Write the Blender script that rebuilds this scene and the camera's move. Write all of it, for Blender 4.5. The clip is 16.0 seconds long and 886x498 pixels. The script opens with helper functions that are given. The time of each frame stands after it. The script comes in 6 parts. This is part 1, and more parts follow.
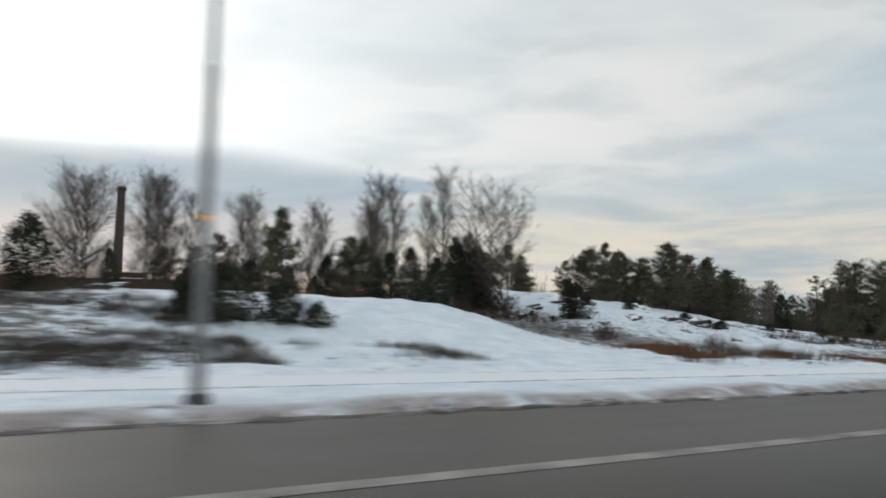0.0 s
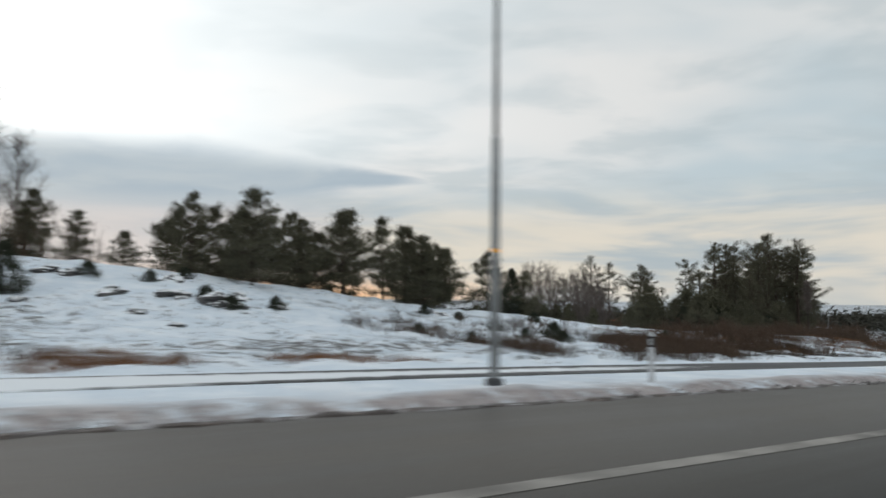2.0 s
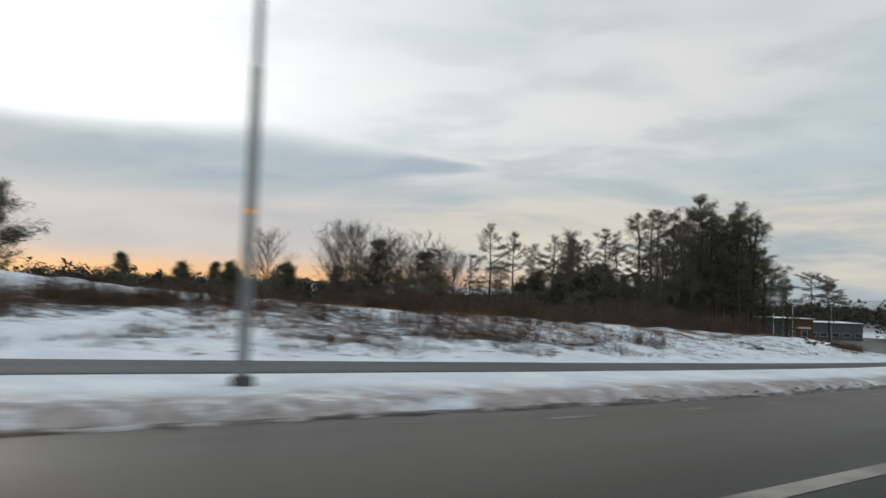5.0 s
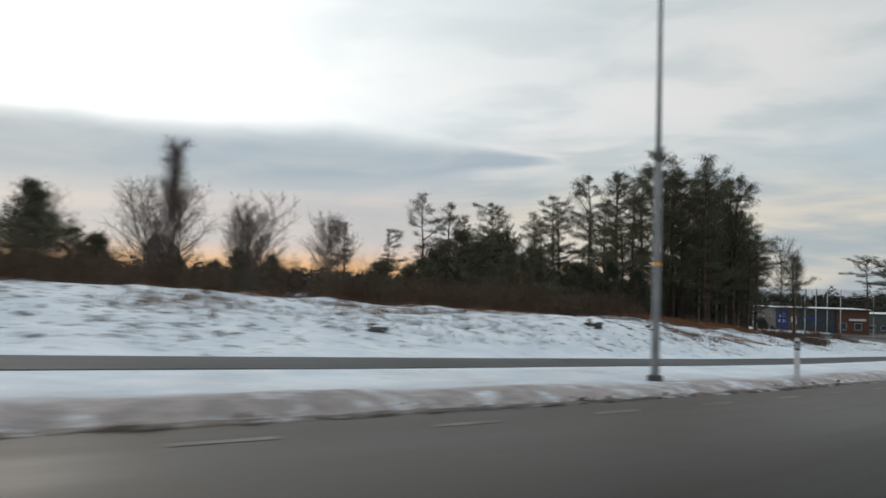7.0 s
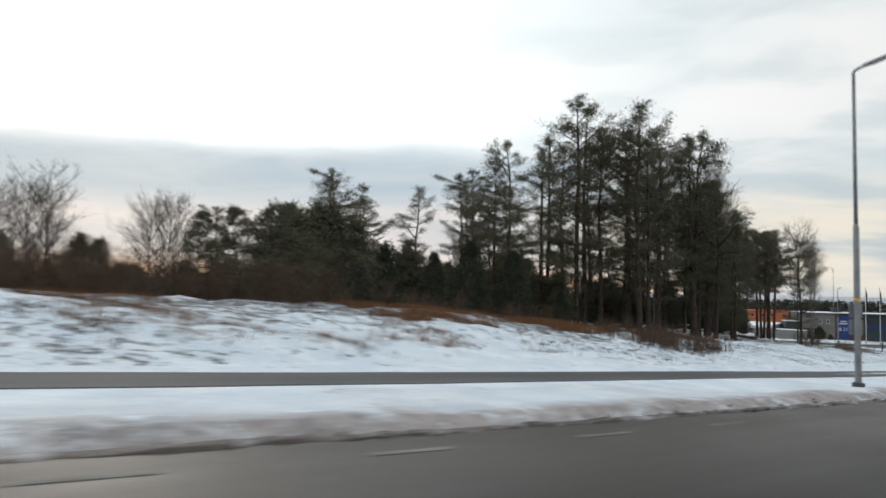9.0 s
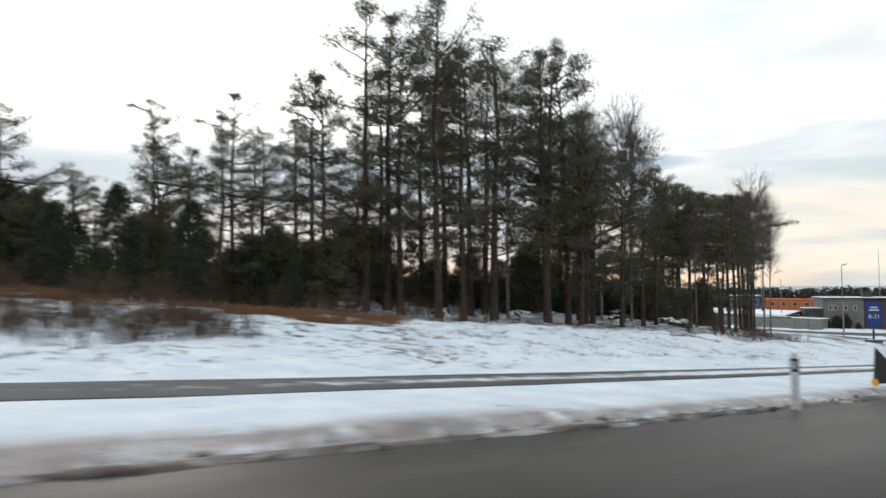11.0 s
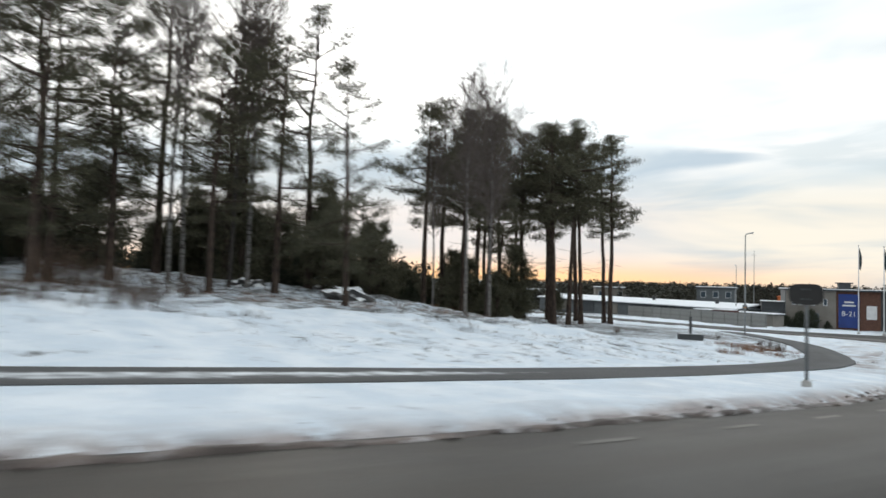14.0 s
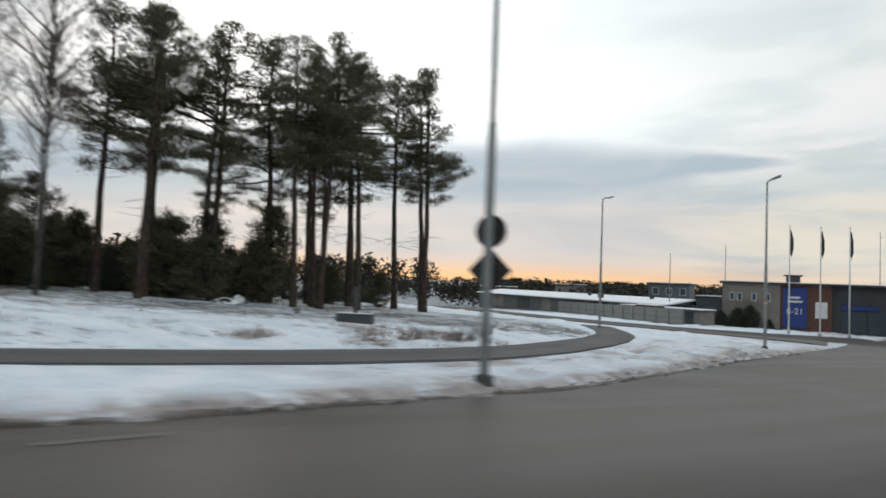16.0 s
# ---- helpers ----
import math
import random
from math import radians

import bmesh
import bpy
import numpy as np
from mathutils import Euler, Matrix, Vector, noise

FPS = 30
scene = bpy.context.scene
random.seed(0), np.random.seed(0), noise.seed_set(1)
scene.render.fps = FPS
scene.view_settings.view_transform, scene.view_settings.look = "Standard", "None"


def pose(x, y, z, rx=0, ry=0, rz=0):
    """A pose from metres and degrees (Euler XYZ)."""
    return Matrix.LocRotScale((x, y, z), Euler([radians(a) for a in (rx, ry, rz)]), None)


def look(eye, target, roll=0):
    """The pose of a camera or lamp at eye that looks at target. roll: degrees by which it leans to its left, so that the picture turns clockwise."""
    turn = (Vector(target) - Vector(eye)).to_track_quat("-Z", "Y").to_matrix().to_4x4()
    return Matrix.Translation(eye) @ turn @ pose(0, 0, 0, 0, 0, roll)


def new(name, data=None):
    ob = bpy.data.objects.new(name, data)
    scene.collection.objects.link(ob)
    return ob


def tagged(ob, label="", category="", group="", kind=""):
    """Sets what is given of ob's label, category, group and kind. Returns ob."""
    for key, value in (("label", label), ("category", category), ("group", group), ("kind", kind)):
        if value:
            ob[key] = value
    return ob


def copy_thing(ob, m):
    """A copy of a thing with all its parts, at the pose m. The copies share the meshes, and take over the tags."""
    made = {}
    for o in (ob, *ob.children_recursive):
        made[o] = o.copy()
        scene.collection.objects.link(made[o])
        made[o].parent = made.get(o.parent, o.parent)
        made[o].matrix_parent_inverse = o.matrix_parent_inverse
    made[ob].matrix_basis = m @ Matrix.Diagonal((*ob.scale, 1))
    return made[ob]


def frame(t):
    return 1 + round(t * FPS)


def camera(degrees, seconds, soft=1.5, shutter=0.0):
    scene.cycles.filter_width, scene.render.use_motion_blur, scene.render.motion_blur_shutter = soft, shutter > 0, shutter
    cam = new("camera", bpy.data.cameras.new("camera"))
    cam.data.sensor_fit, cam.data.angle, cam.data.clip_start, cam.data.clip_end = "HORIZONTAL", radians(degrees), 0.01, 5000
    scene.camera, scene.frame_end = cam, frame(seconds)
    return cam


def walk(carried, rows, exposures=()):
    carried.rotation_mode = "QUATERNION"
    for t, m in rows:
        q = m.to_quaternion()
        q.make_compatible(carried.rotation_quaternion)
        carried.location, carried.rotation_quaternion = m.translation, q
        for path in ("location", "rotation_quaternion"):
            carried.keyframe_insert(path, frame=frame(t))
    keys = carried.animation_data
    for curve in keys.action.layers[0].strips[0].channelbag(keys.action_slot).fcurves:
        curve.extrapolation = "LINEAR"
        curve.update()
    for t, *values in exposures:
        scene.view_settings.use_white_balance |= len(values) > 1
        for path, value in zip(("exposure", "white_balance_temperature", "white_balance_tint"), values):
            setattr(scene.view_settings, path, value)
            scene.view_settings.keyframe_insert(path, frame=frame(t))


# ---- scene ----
cam = camera(68.0, 16.0, soft=1.6, shutter=0.5)
PATH = [
    (0, (0.000, 0.000, 1.450), (-0.360, 1.960, 1.614), 0.98),
    (0.5, (5.590, 4.610, 1.287), (5.227, 6.569, 1.458), 0.72),
    (1, (10.999, 9.235, 1.110), (10.679, 11.204, 1.258), 0.09),
    (1.5, (16.238, 13.861, 0.919), (15.977, 15.839, 1.057), 0.97),
    (2, (21.325, 18.465, 0.715), (21.080, 20.445, 0.860), 0.72),
    (2.5, (26.283, 23.025, 0.499), (26.022, 25.003, 0.639), 1.34),
    (3, (31.133, 27.528, 0.271), (30.848, 29.503, 0.398), 0.16),
    (3.5, (35.886, 31.991, 0.030), (35.569, 33.962, 0.151), 0.20),
    (4, (40.542, 36.460, -0.223), (40.191, 38.425, -0.105), -0.13),
    (4.2, (42.374, 38.264, -0.328), (42.010, 40.227, -0.209), 0.47),
    (6.3, (60.223, 58.699, -1.590), (59.667, 60.618, -1.506), 1.36),
    (6.5, (61.758, 60.792, -1.725), (61.178, 62.704, -1.638), 1.11),
    (7, (65.451, 66.097, -2.072), (64.812, 67.990, -1.991), 1.66),
    (7.5, (68.940, 71.478, -2.431), (68.242, 73.350, -2.346), 0.12),
    (8, (72.231, 76.914, -2.803), (71.474, 78.763, -2.704), 0.38),
    (8.2, (73.493, 79.101, -2.954), (72.713, 80.939, -2.853), 0.60),
    (10.3, (85.272, 102.401, -4.545), (84.296, 104.142, -4.411), 0.03),
    (10.5, (86.296, 104.650, -4.699), (85.311, 106.386, -4.567), -0.53),
    (11, (88.819, 110.298, -5.086), (87.799, 112.015, -4.977), -0.19),
    (11.5, (91.293, 115.983, -5.477), (90.242, 117.681, -5.370), 0.09),
    (12, (93.705, 121.709, -5.872), (92.635, 123.396, -5.777), 1.07),
    (12.5, (96.023, 127.474, -6.270), (94.942, 129.154, -6.172), 1.36),
    (13, (98.215, 133.273, -6.670), (97.105, 134.933, -6.575), 0.63),
    (13.5, (100.269, 139.080, -7.072), (99.143, 140.731, -6.975), 0.59),
    (14, (102.191, 144.861, -7.472), (101.038, 146.493, -7.386), 1.48),
    (14.5, (104.010, 150.567, -7.868), (102.828, 152.178, -7.782), 0.89),
    (15, (105.759, 156.154, -8.259), (104.568, 157.758, -8.169), 0.04),
    (15.5, (107.461, 161.589, -8.642), (106.267, 163.190, -8.554), -0.39),
    (16, (109.129, 166.853, -9.016), (107.932, 168.453, -8.923), 2.14),
]
walk(cam, [(t, look(eye, target, roll)) for t, eye, target, roll in PATH],
     exposures=[(0, -0.34), (2.5, -0.37), (4, -0.42), (7, -0.44), (8.5, -0.2), (10.3, 0.02), (12, 0.2), (14, 0.1), (15, -0.17), (16, -0.25)])

# ---- world and sun ----
SUN_YAW, SUN_UP = 52.0, 13.0
sun_way = Vector((-math.sin(radians(SUN_YAW)) * math.cos(radians(SUN_UP)), math.cos(radians(SUN_YAW)) * math.cos(radians(SUN_UP)), math.sin(radians(SUN_UP))))


class Nodes:
    """Short hand for wiring shader nodes."""

    def __init__(self, tree):
        self.tree = tree
        tree.nodes.clear()

    def add(self, kind, ins=None, **props):
        n = self.tree.nodes.new(kind)
        if "operation" in props:
            n.operation = props["operation"]
        if "clamp" in props:
            n.use_clamp = props["clamp"]
        if "data_type" in props:
            n.data_type, n.blend_type = props["data_type"], props["blend_type"]
        if "interpolation_type" in props:
            n.interpolation_type = props["interpolation_type"]
        if "attribute_name" in props:
            n.attribute_name = props["attribute_name"]
        if "uv_map" in props:
            n.uv_map = props["uv_map"]
        for k, v in (ins or {}).items():
            self.wire(v, n.inputs[k])
        return n

    def wire(self, v, socket):
        if isinstance(v, bpy.types.NodeSocket):
            self.tree.links.new(v, socket)
        else:
            socket.default_value = v

    def math(self, op, a, b=0.0, c=0.0, clamp=False):
        return self.add("ShaderNodeMath", {0: a, 1: b, 2: c}, operation=op, clamp=clamp).outputs[0]

    def noise(self, vec, scale, detail=4.0, rough=0.55, distort=0.0):
        return self.add("ShaderNodeTexNoise", {"Vector": vec, "Scale": scale, "Detail": detail, "Roughness": rough, "Distortion": distort}).outputs["Fac"]

    def mix(self, fac, a, b, blend="MIX"):
        n = self.add("ShaderNodeMix", data_type="RGBA", blend_type=blend)
        self.wire(fac, n.inputs[0])
        self.wire(a, n.inputs[6])
        self.wire(b, n.inputs[7])
        return n.outputs[2]

    def ramp(self, fac, low, high, a=0.0, b=1.0):
        n = self.add("ShaderNodeMapRange", {0: fac, 1: low, 2: high, 3: a, 4: b}, interpolation_type="SMOOTHSTEP")
        return n.outputs[0]

    def scaled(self, vec, by):
        return self.add("ShaderNodeMapping", {"Vector": vec, "Scale": by}).outputs[0]


def rgb(r, g, b):
    return (r, g, b, 1.0)


def make_sky():
    w = bpy.data.worlds.new("overcast_sky")
    scene.world = w
    w.use_nodes = True
    n = Nodes(w.node_tree)
    way = n.add("ShaderNodeTexCoord").outputs["Generated"]
    sep = n.add("ShaderNodeSeparateXYZ", {0: way})
    x, y, z = sep.outputs
    up = n.math("MULTIPLY", n.math("ARCSINE", z), 57.2958)
    yaw = n.math("MULTIPLY", n.math("ARCTAN2", n.math("MULTIPLY", x, -1.0), y), 57.2958)
    toward = n.add("ShaderNodeVectorMath", {0: way, 1: sun_way}, operation="DOT_PRODUCT").outputs["Value"]
    toward = n.math("MAXIMUM", toward, 0.0)
    # Flat cloud layer seen in perspective.
    flat = n.math("ADD", n.math("MAXIMUM", z, 0.0), 0.1)
    layer = n.add("ShaderNodeCombineXYZ", {0: n.math("DIVIDE", x, flat), 1: n.math("DIVIDE", y, flat), 2: 0.0}).outputs[0]
    rolls = n.noise(n.scaled(layer, (0.8, 1.0, 1.0)), 0.55, 4.0, 0.5, 0.2)
    wisps = n.noise(n.scaled(layer, (1.0, 1.3, 1.0)), 1.5, 4.0, 0.5, 0.3)
    streak = n.noise(n.add("ShaderNodeCombineXYZ", {0: n.math("MULTIPLY", yaw, 0.035), 1: n.math("MULTIPLY", up, 0.2), 2: 1.7}).outputs[0], 1.3, 4.0, 0.55, 0.4)
    # High cloud: pale, bluer away from the sun, a grey sheet overhead.
    col = n.mix(n.ramp(yaw, -40.0, 25.0), rgb(0.68, 0.82, 0.89), rgb(0.84, 0.93, 0.97))
    col = n.mix(n.math("MULTIPLY", n.ramp(rolls, 0.40, 0.60), 0.95), col, rgb(1.06, 1.065, 1.05))
    col = n.mix(n.math("MULTIPLY", n.ramp(wisps, 0.44, 0.64), 0.6), col, rgb(0.66, 0.765, 0.81))
    col = n.mix(n.ramp(up, 26.0, 50.0), col, rgb(0.92, 0.99, 1.03))
    # Lower bands: cream breaks between grey-blue bars.
    low = n.ramp(up, 5.0, 11.0, 1.0, 0.0)
    bands = n.mix(n.ramp(streak, 0.40, 0.62), rgb(1.05, 0.97, 0.83), rgb(0.60, 0.69, 0.74))
    pink = n.mix(n.ramp(streak, 0.35, 0.65), rgb(0.88, 0.83, 0.82), rgb(0.70, 0.72, 0.76))
    bands = n.mix(n.ramp(yaw, 8.0, 26.0), bands, pink)
    col = n.mix(n.math("MULTIPLY", low, 0.92), col, bands)
    # Brightness behind the cloud round the sun, above the wedge.
    glow = n.math("ADD", n.math("MULTIPLY", n.math("POWER", toward, 5.0), 0.8), n.math("MULTIPLY", n.math("POWER", toward, 30.0), 0.9))
    light = n.math("MULTIPLY", glow, n.math("MULTIPLY_ADD", n.ramp(n.math("MULTIPLY_ADD", streak, 3.0, up), 10.0, 15.5), 0.97, 0.03))
    light = n.add("ShaderNodeCombineColor", {0: light, 1: n.math("MULTIPLY", light, 0.97), 2: n.math("MULTIPLY", light, 0.93)}).outputs[0]
    col = n.mix(1.0, col, light, "ADD")
    # The long blue-grey wedge of cloud with its tip towards yaw 9.
    wide = n.math("MINIMUM", n.math("MAXIMUM", n.math("MULTIPLY", n.math("SUBTRACT", yaw, 7.0), 0.135), 0.02), 2.9)
    mid = n.math("MULTIPLY_ADD", yaw, -0.03, 10.3)
    ragged = n.math("MULTIPLY_ADD", wisps, 2.0, -1.0)
    off = n.math("DIVIDE", n.math("ABSOLUTE", n.math("ADD", n.math("SUBTRACT", up, mid), ragged)), wide)
    wedge = n.math("MULTIPLY", n.ramp(off, 0.35, 1.35, 1.0, 0.0), n.ramp(yaw, 7.0, 12.0))
    wedge = n.math("MULTIPLY", wedge, n.ramp(yaw, 75.0, 95.0, 1.0, 0.0))
    col = n.mix(n.math("MULTIPLY", wedge, 0.9), col, n.mix(n.ramp(wisps, 0.35, 0.7), rgb(0.54, 0.66, 0.76), rgb(0.68, 0.77, 0.83)))
    # The warm rim under the cloud.
    rim = n.math("EXPONENT", n.math("MULTIPLY", n.math("POWER", n.math("DIVIDE", n.math("MAXIMUM", up, 0.0), 1.45), 2.0), -1.0))
    rim = n.math("MULTIPLY", rim, n.ramp(toward, 0.5, 0.9))
    col = n.mix(n.math("MULTIPLY", rim, 0.9), col, rgb(1.45, 0.82, 0.36))
    clear = n.add("ShaderNodeTexSky")
    clear.sky_type, clear.sun_disc, clear.sun_elevation, clear.sun_rotation = "NISHITA", False, radians(SUN_UP), radians(-SUN_YAW)
    bg_clear = n.add("ShaderNodeBackground", {0: clear.outputs[0], 1: 0.05}).outputs[0]
    bg_cloud = n.add("ShaderNodeBackground", {0: col, 1: SKY_STRENGTH}).outputs[0]
    both = n.add("ShaderNodeMixShader", {0: 0.93, 1: bg_clear, 2: bg_cloud}).outputs[0]
    n.add("ShaderNodeOutputWorld", {0: both})


SKY_STRENGTH = 0.95
make_sky()
sun = new("sun", bpy.data.lights.new("sun", "SUN"))
sun.data.energy, sun.data.angle, sun.data.color = 0.3, radians(14), (1.0, 0.9, 0.78)
sun.matrix_world = look(sun_way * 100, (0, 0, 0))


# ---- materials ----
def material(name, rough=0.8, metal=0.0, spec=0.5):
    m = bpy.data.materials.new(name)
    m.use_nodes = True
    n = Nodes(m.node_tree)
    bsdf = n.add("ShaderNodeBsdfPrincipled", {"Roughness": rough, "Metallic": metal, "Specular IOR Level": spec})
    n.add("ShaderNodeOutputMaterial", {0: bsdf.outputs[0]})
    return m, n, bsdf


def bump(n, bsdf, height, strength=0.3, distance=0.05):
    n.wire(n.add("ShaderNodeBump", {"Height": height, "Strength": strength, "Distance": distance}).outputs[0], bsdf.inputs["Normal"])


def plain(name, colour, rough=0.7, metal=0.0, vary=0.25, scale=3.0, bumps=0.15):
    """A painted, stony or metal surface with stains at two scales."""
    m, n, b = material(name, rough, metal)
    pos = n.add("ShaderNodeTexCoord").outputs["Object"]
    big, fine = n.noise(pos, scale, 4.0), n.noise(pos, scale * 14, 3.0)
    f = n.math("MULTIPLY_ADD", big, 0.7, n.math("MULTIPLY", fine, 0.3))
    lo = tuple(c * (1 - vary) for c in colour)
    hi = tuple(min(1.0, c * (1 + vary)) for c in colour)
    n.wire(n.mix(n.ramp(f, 0.3, 0.7), rgb(*lo), rgb(*hi)), b.inputs["Base Color"])
    n.wire(n.ramp(fine, 0.2, 0.8, max(0.05, rough - 0.12), min(1.0, rough + 0.12)), b.inputs["Roughness"])
    bump(n, b, fine, bumps, 0.02)
    return m


def make_snow():
    m, n, b = material("snow", 0.75, 0.0, 0.3)
    geo = n.add("ShaderNodeNewGeometry")
    pos = geo.outputs["Position"]
    lumps, grain, patch, clods = n.noise(pos, 0.9, 5.0), n.noise(pos, 9.0, 4.0), n.noise(pos, 0.16, 4.0, 0.6), n.noise(pos, 3.2, 4.0, 0.6)
    col = n.mix(n.ramp(lumps, 0.35, 0.7), rgb(0.68, 0.76, 0.84), rgb(0.83, 0.88, 0.93))
    # Straw and heather that come through where the cover is thin: stored per corner as "thin".
    thin = n.add("ShaderNodeAttribute", attribute_name="thin").outputs["Fac"]
    tuft = n.noise(n.scaled(pos, (1.0, 1.0, 2.0)), 1.9, 6.0, 0.75)
    speck = n.noise(pos, 5.5, 5.0, 0.7)
    bare = n.math("ADD", n.math("MULTIPLY", tuft, 0.65), n.math("MULTIPLY", speck, 0.35))
    bare = n.math("ADD", bare, n.math("MULTIPLY_ADD", thin, 0.15, -0.13))
    bare = n.ramp(bare, 0.465, 0.535)
    soil = n.mix(n.ramp(grain, 0.35, 0.65), rgb(0.03, 0.026, 0.024), rgb(0.11, 0.08, 0.058))
    col = n.mix(n.math("MULTIPLY", bare, 0.85), col, soil)
    # Brown-grey spray from the road: stored as "dirt".
    dirt = n.add("ShaderNodeAttribute", attribute_name="dirt").outputs["Fac"]
    dirt = n.math("MULTIPLY", dirt, n.ramp(n.noise(pos, 1.1, 6.0, 0.78), 0.30, 0.52))
    col = n.mix(n.math("MULTIPLY", dirt, 0.9), col, n.mix(patch, n.mix(n.ramp(clods, 0.36, 0.62), rgb(0.085, 0.064, 0.056), rgb(0.33, 0.275, 0.255)), rgb(0.36, 0.305, 0.29)))
    n.wire(col, b.inputs["Base Color"])
    h = n.math("ADD", n.math("MULTIPLY_ADD", clods, 0.5, n.math("MULTIPLY", lumps, 0.9)), n.math("MULTIPLY", grain, 0.2))
    bump(n, b, n.math("ADD", h, n.math("MULTIPLY", bare, 0.3)), 0.8, 0.3)
    return m


def make_asphalt(name, base, snowy):
    m, n, b = material(name, 0.6, 0.0, 0.2 if snowy else 0.4)
    uv = n.add("ShaderNodeUVMap", uv_map="run").outputs[0]
    pos = n.add("ShaderNodeNewGeometry").outputs["Position"]
    sep = n.add("ShaderNodeSeparateXYZ", {0: uv})
    run = n.noise(n.scaled(uv, (0.05, 0.9, 1.0)), 1.0, 5.0, 0.6)
    patch, grit = n.noise(pos, 0.22, 4.0), n.noise(pos, 38.0, 3.0)
    f = n.math("MULTIPLY_ADD", run, 0.6, n.math("MULTIPLY", patch, 0.4))
    col = n.mix(n.ramp(f, 0.35, 0.65), rgb(*(c * 0.62 for c in base)), rgb(*(c * 1.4 for c in base)))
    col = n.mix(n.math("MULTIPLY", n.ramp(grit, 0.5, 0.75), 0.25), col, rgb(0.28, 0.27, 0.25))
    n.wire(n.ramp(f, 0.3, 0.7, 0.66, 0.82) if snowy else n.ramp(f, 0.3, 0.7, 0.44, 0.62), b.inputs["Roughness"])
    if not snowy:
        # Light falloff painted into the asphalt: colour and gloss drop to the right.
        shade_across = n.ramp(sep.outputs[1], 1.8, 6.0, 0.22, 1.08)
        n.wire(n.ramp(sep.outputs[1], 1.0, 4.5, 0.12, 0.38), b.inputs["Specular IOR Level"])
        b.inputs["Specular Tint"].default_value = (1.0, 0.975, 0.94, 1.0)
        col = n.mix(1.0, col, n.add("ShaderNodeCombineColor", {0: shade_across, 1: shade_across, 2: shade_across}).outputs[0], "MULTIPLY")
        wet = n.add("ShaderNodeAttribute", attribute_name="wet").outputs["Fac"]
        wet = n.math("MULTIPLY", wet, n.ramp(n.noise(n.scaled(uv, (0.5, 1.6, 1.0)), 1.0, 5.0, 0.65), 0.25, 0.6))
        col = n.mix(n.math("MULTIPLY", wet, 0.8), col, rgb(0.022, 0.018, 0.015))
    if snowy:
        cover = n.math("ADD", n.math("MULTIPLY", n.noise(n.scaled(uv, (0.05, 0.9, 1.0)), 1.0, 5.0, 0.6), 0.6), n.math("MULTIPLY", n.noise(pos, 2.5, 5.0, 0.65), 0.4))
        part = n.add("ShaderNodeAttribute", attribute_name="cover").outputs["Fac"]
        mid = n.math("DIVIDE", sep.outputs[1], 0.62)
        crest = n.math("EXPONENT", n.math("MULTIPLY", n.math("MULTIPLY", mid, mid), -1.0))
        cover = n.math("MULTIPLY_ADD", n.math("MULTIPLY", n.math("SUBTRACT", crest, 0.42), n.ramp(part, 0.3, 0.5)), 0.34, cover)
        cover = n.ramp(n.math("ADD", cover, n.math("MULTIPLY_ADD", part, 0.6, -0.42)), 0.42, 0.62)
        col = n.mix(n.math("MULTIPLY", cover, 0.95), col, rgb(0.80, 0.83, 0.86))
    n.wire(col, b.inputs["Base Color"])
    bump(n, b, grit, 0.25, 0.01)
    return m


def make_leaf(name, dark, light, scale=1.2):
    m, n, b = material(name, 0.7, 0.0, 0.25)
    rnd = n.add("ShaderNodeNewGeometry").outputs["Random Per Island"]
    tint = n.add("ShaderNodeObjectInfo").outputs["Random"]
    big = n.noise(n.add("ShaderNodeNewGeometry").outputs["Position"], scale, 3.0)
    f = n.math("MULTIPLY_ADD", rnd, 0.55, n.math("MULTIPLY_ADD", big, 0.35, n.math("MULTIPLY", tint, 0.1)))
    n.wire(n.mix(f, rgb(*dark), rgb(*light)), b.inputs["Base Color"])
    return m


def make_bark(name, dark, light, stretch=(6.0, 6.0, 1.2), marks=None):
    m, n, b = material(name, 0.9, 0.0, 0.2)
    pos = n.add("ShaderNodeTexCoord").outputs["Object"]
    f = n.noise(n.scaled(pos, stretch), 2.0, 5.0, 0.65)
    col = n.mix(n.ramp(f, 0.35, 0.65), rgb(*dark), rgb(*light))
    if marks:
        col = n.mix(n.ramp(n.noise(n.scaled(pos, (2.0, 2.0, 9.0)), 1.5, 3.0), 0.56, 0.62), col, rgb(*marks))
    n.wire(col, b.inputs["Base Color"])
    bump(n, b, f, 0.6, 0.04)
    return m


def make_rock():
    m, n, b = material("granite", 0.85, 0.0, 0.3)
    geo = n.add("ShaderNodeNewGeometry")
    pos = geo.outputs["Position"]
    upness = n.add("ShaderNodeSeparateXYZ", {0: geo.outputs["Normal"]}).outputs[2]
    f, g = n.noise(pos, 1.6, 5.0, 0.6), n.noise(pos, 14.0, 4.0)
    col = n.mix(n.ramp(f, 0.35, 0.65), rgb(0.03, 0.03, 0.032), rgb(0.12, 0.115, 0.11))
    lie = n.ramp(n.math("ADD", upness, n.math("MULTIPLY_ADD", f, 0.8, -0.4)), 0.62, 0.82)
    col = n.mix(lie, col, rgb(0.84, 0.86, 0.88))
    n.wire(col, b.inputs["Base Color"])
    bump(n, b, g, 0.5, 0.05)
    return m


def make_glass(name="window_glass", colour=(0.03, 0.04, 0.05)):
    m, n, b = material(name, 0.16, 0.0, 0.35)
    pos = n.add("ShaderNodeTexCoord").outputs["Object"]
    n.wire(n.mix(n.noise(pos, 0.7, 3.0), rgb(*colour), rgb(*(c * 2.2 for c in colour))), b.inputs["Base Color"])
    return m


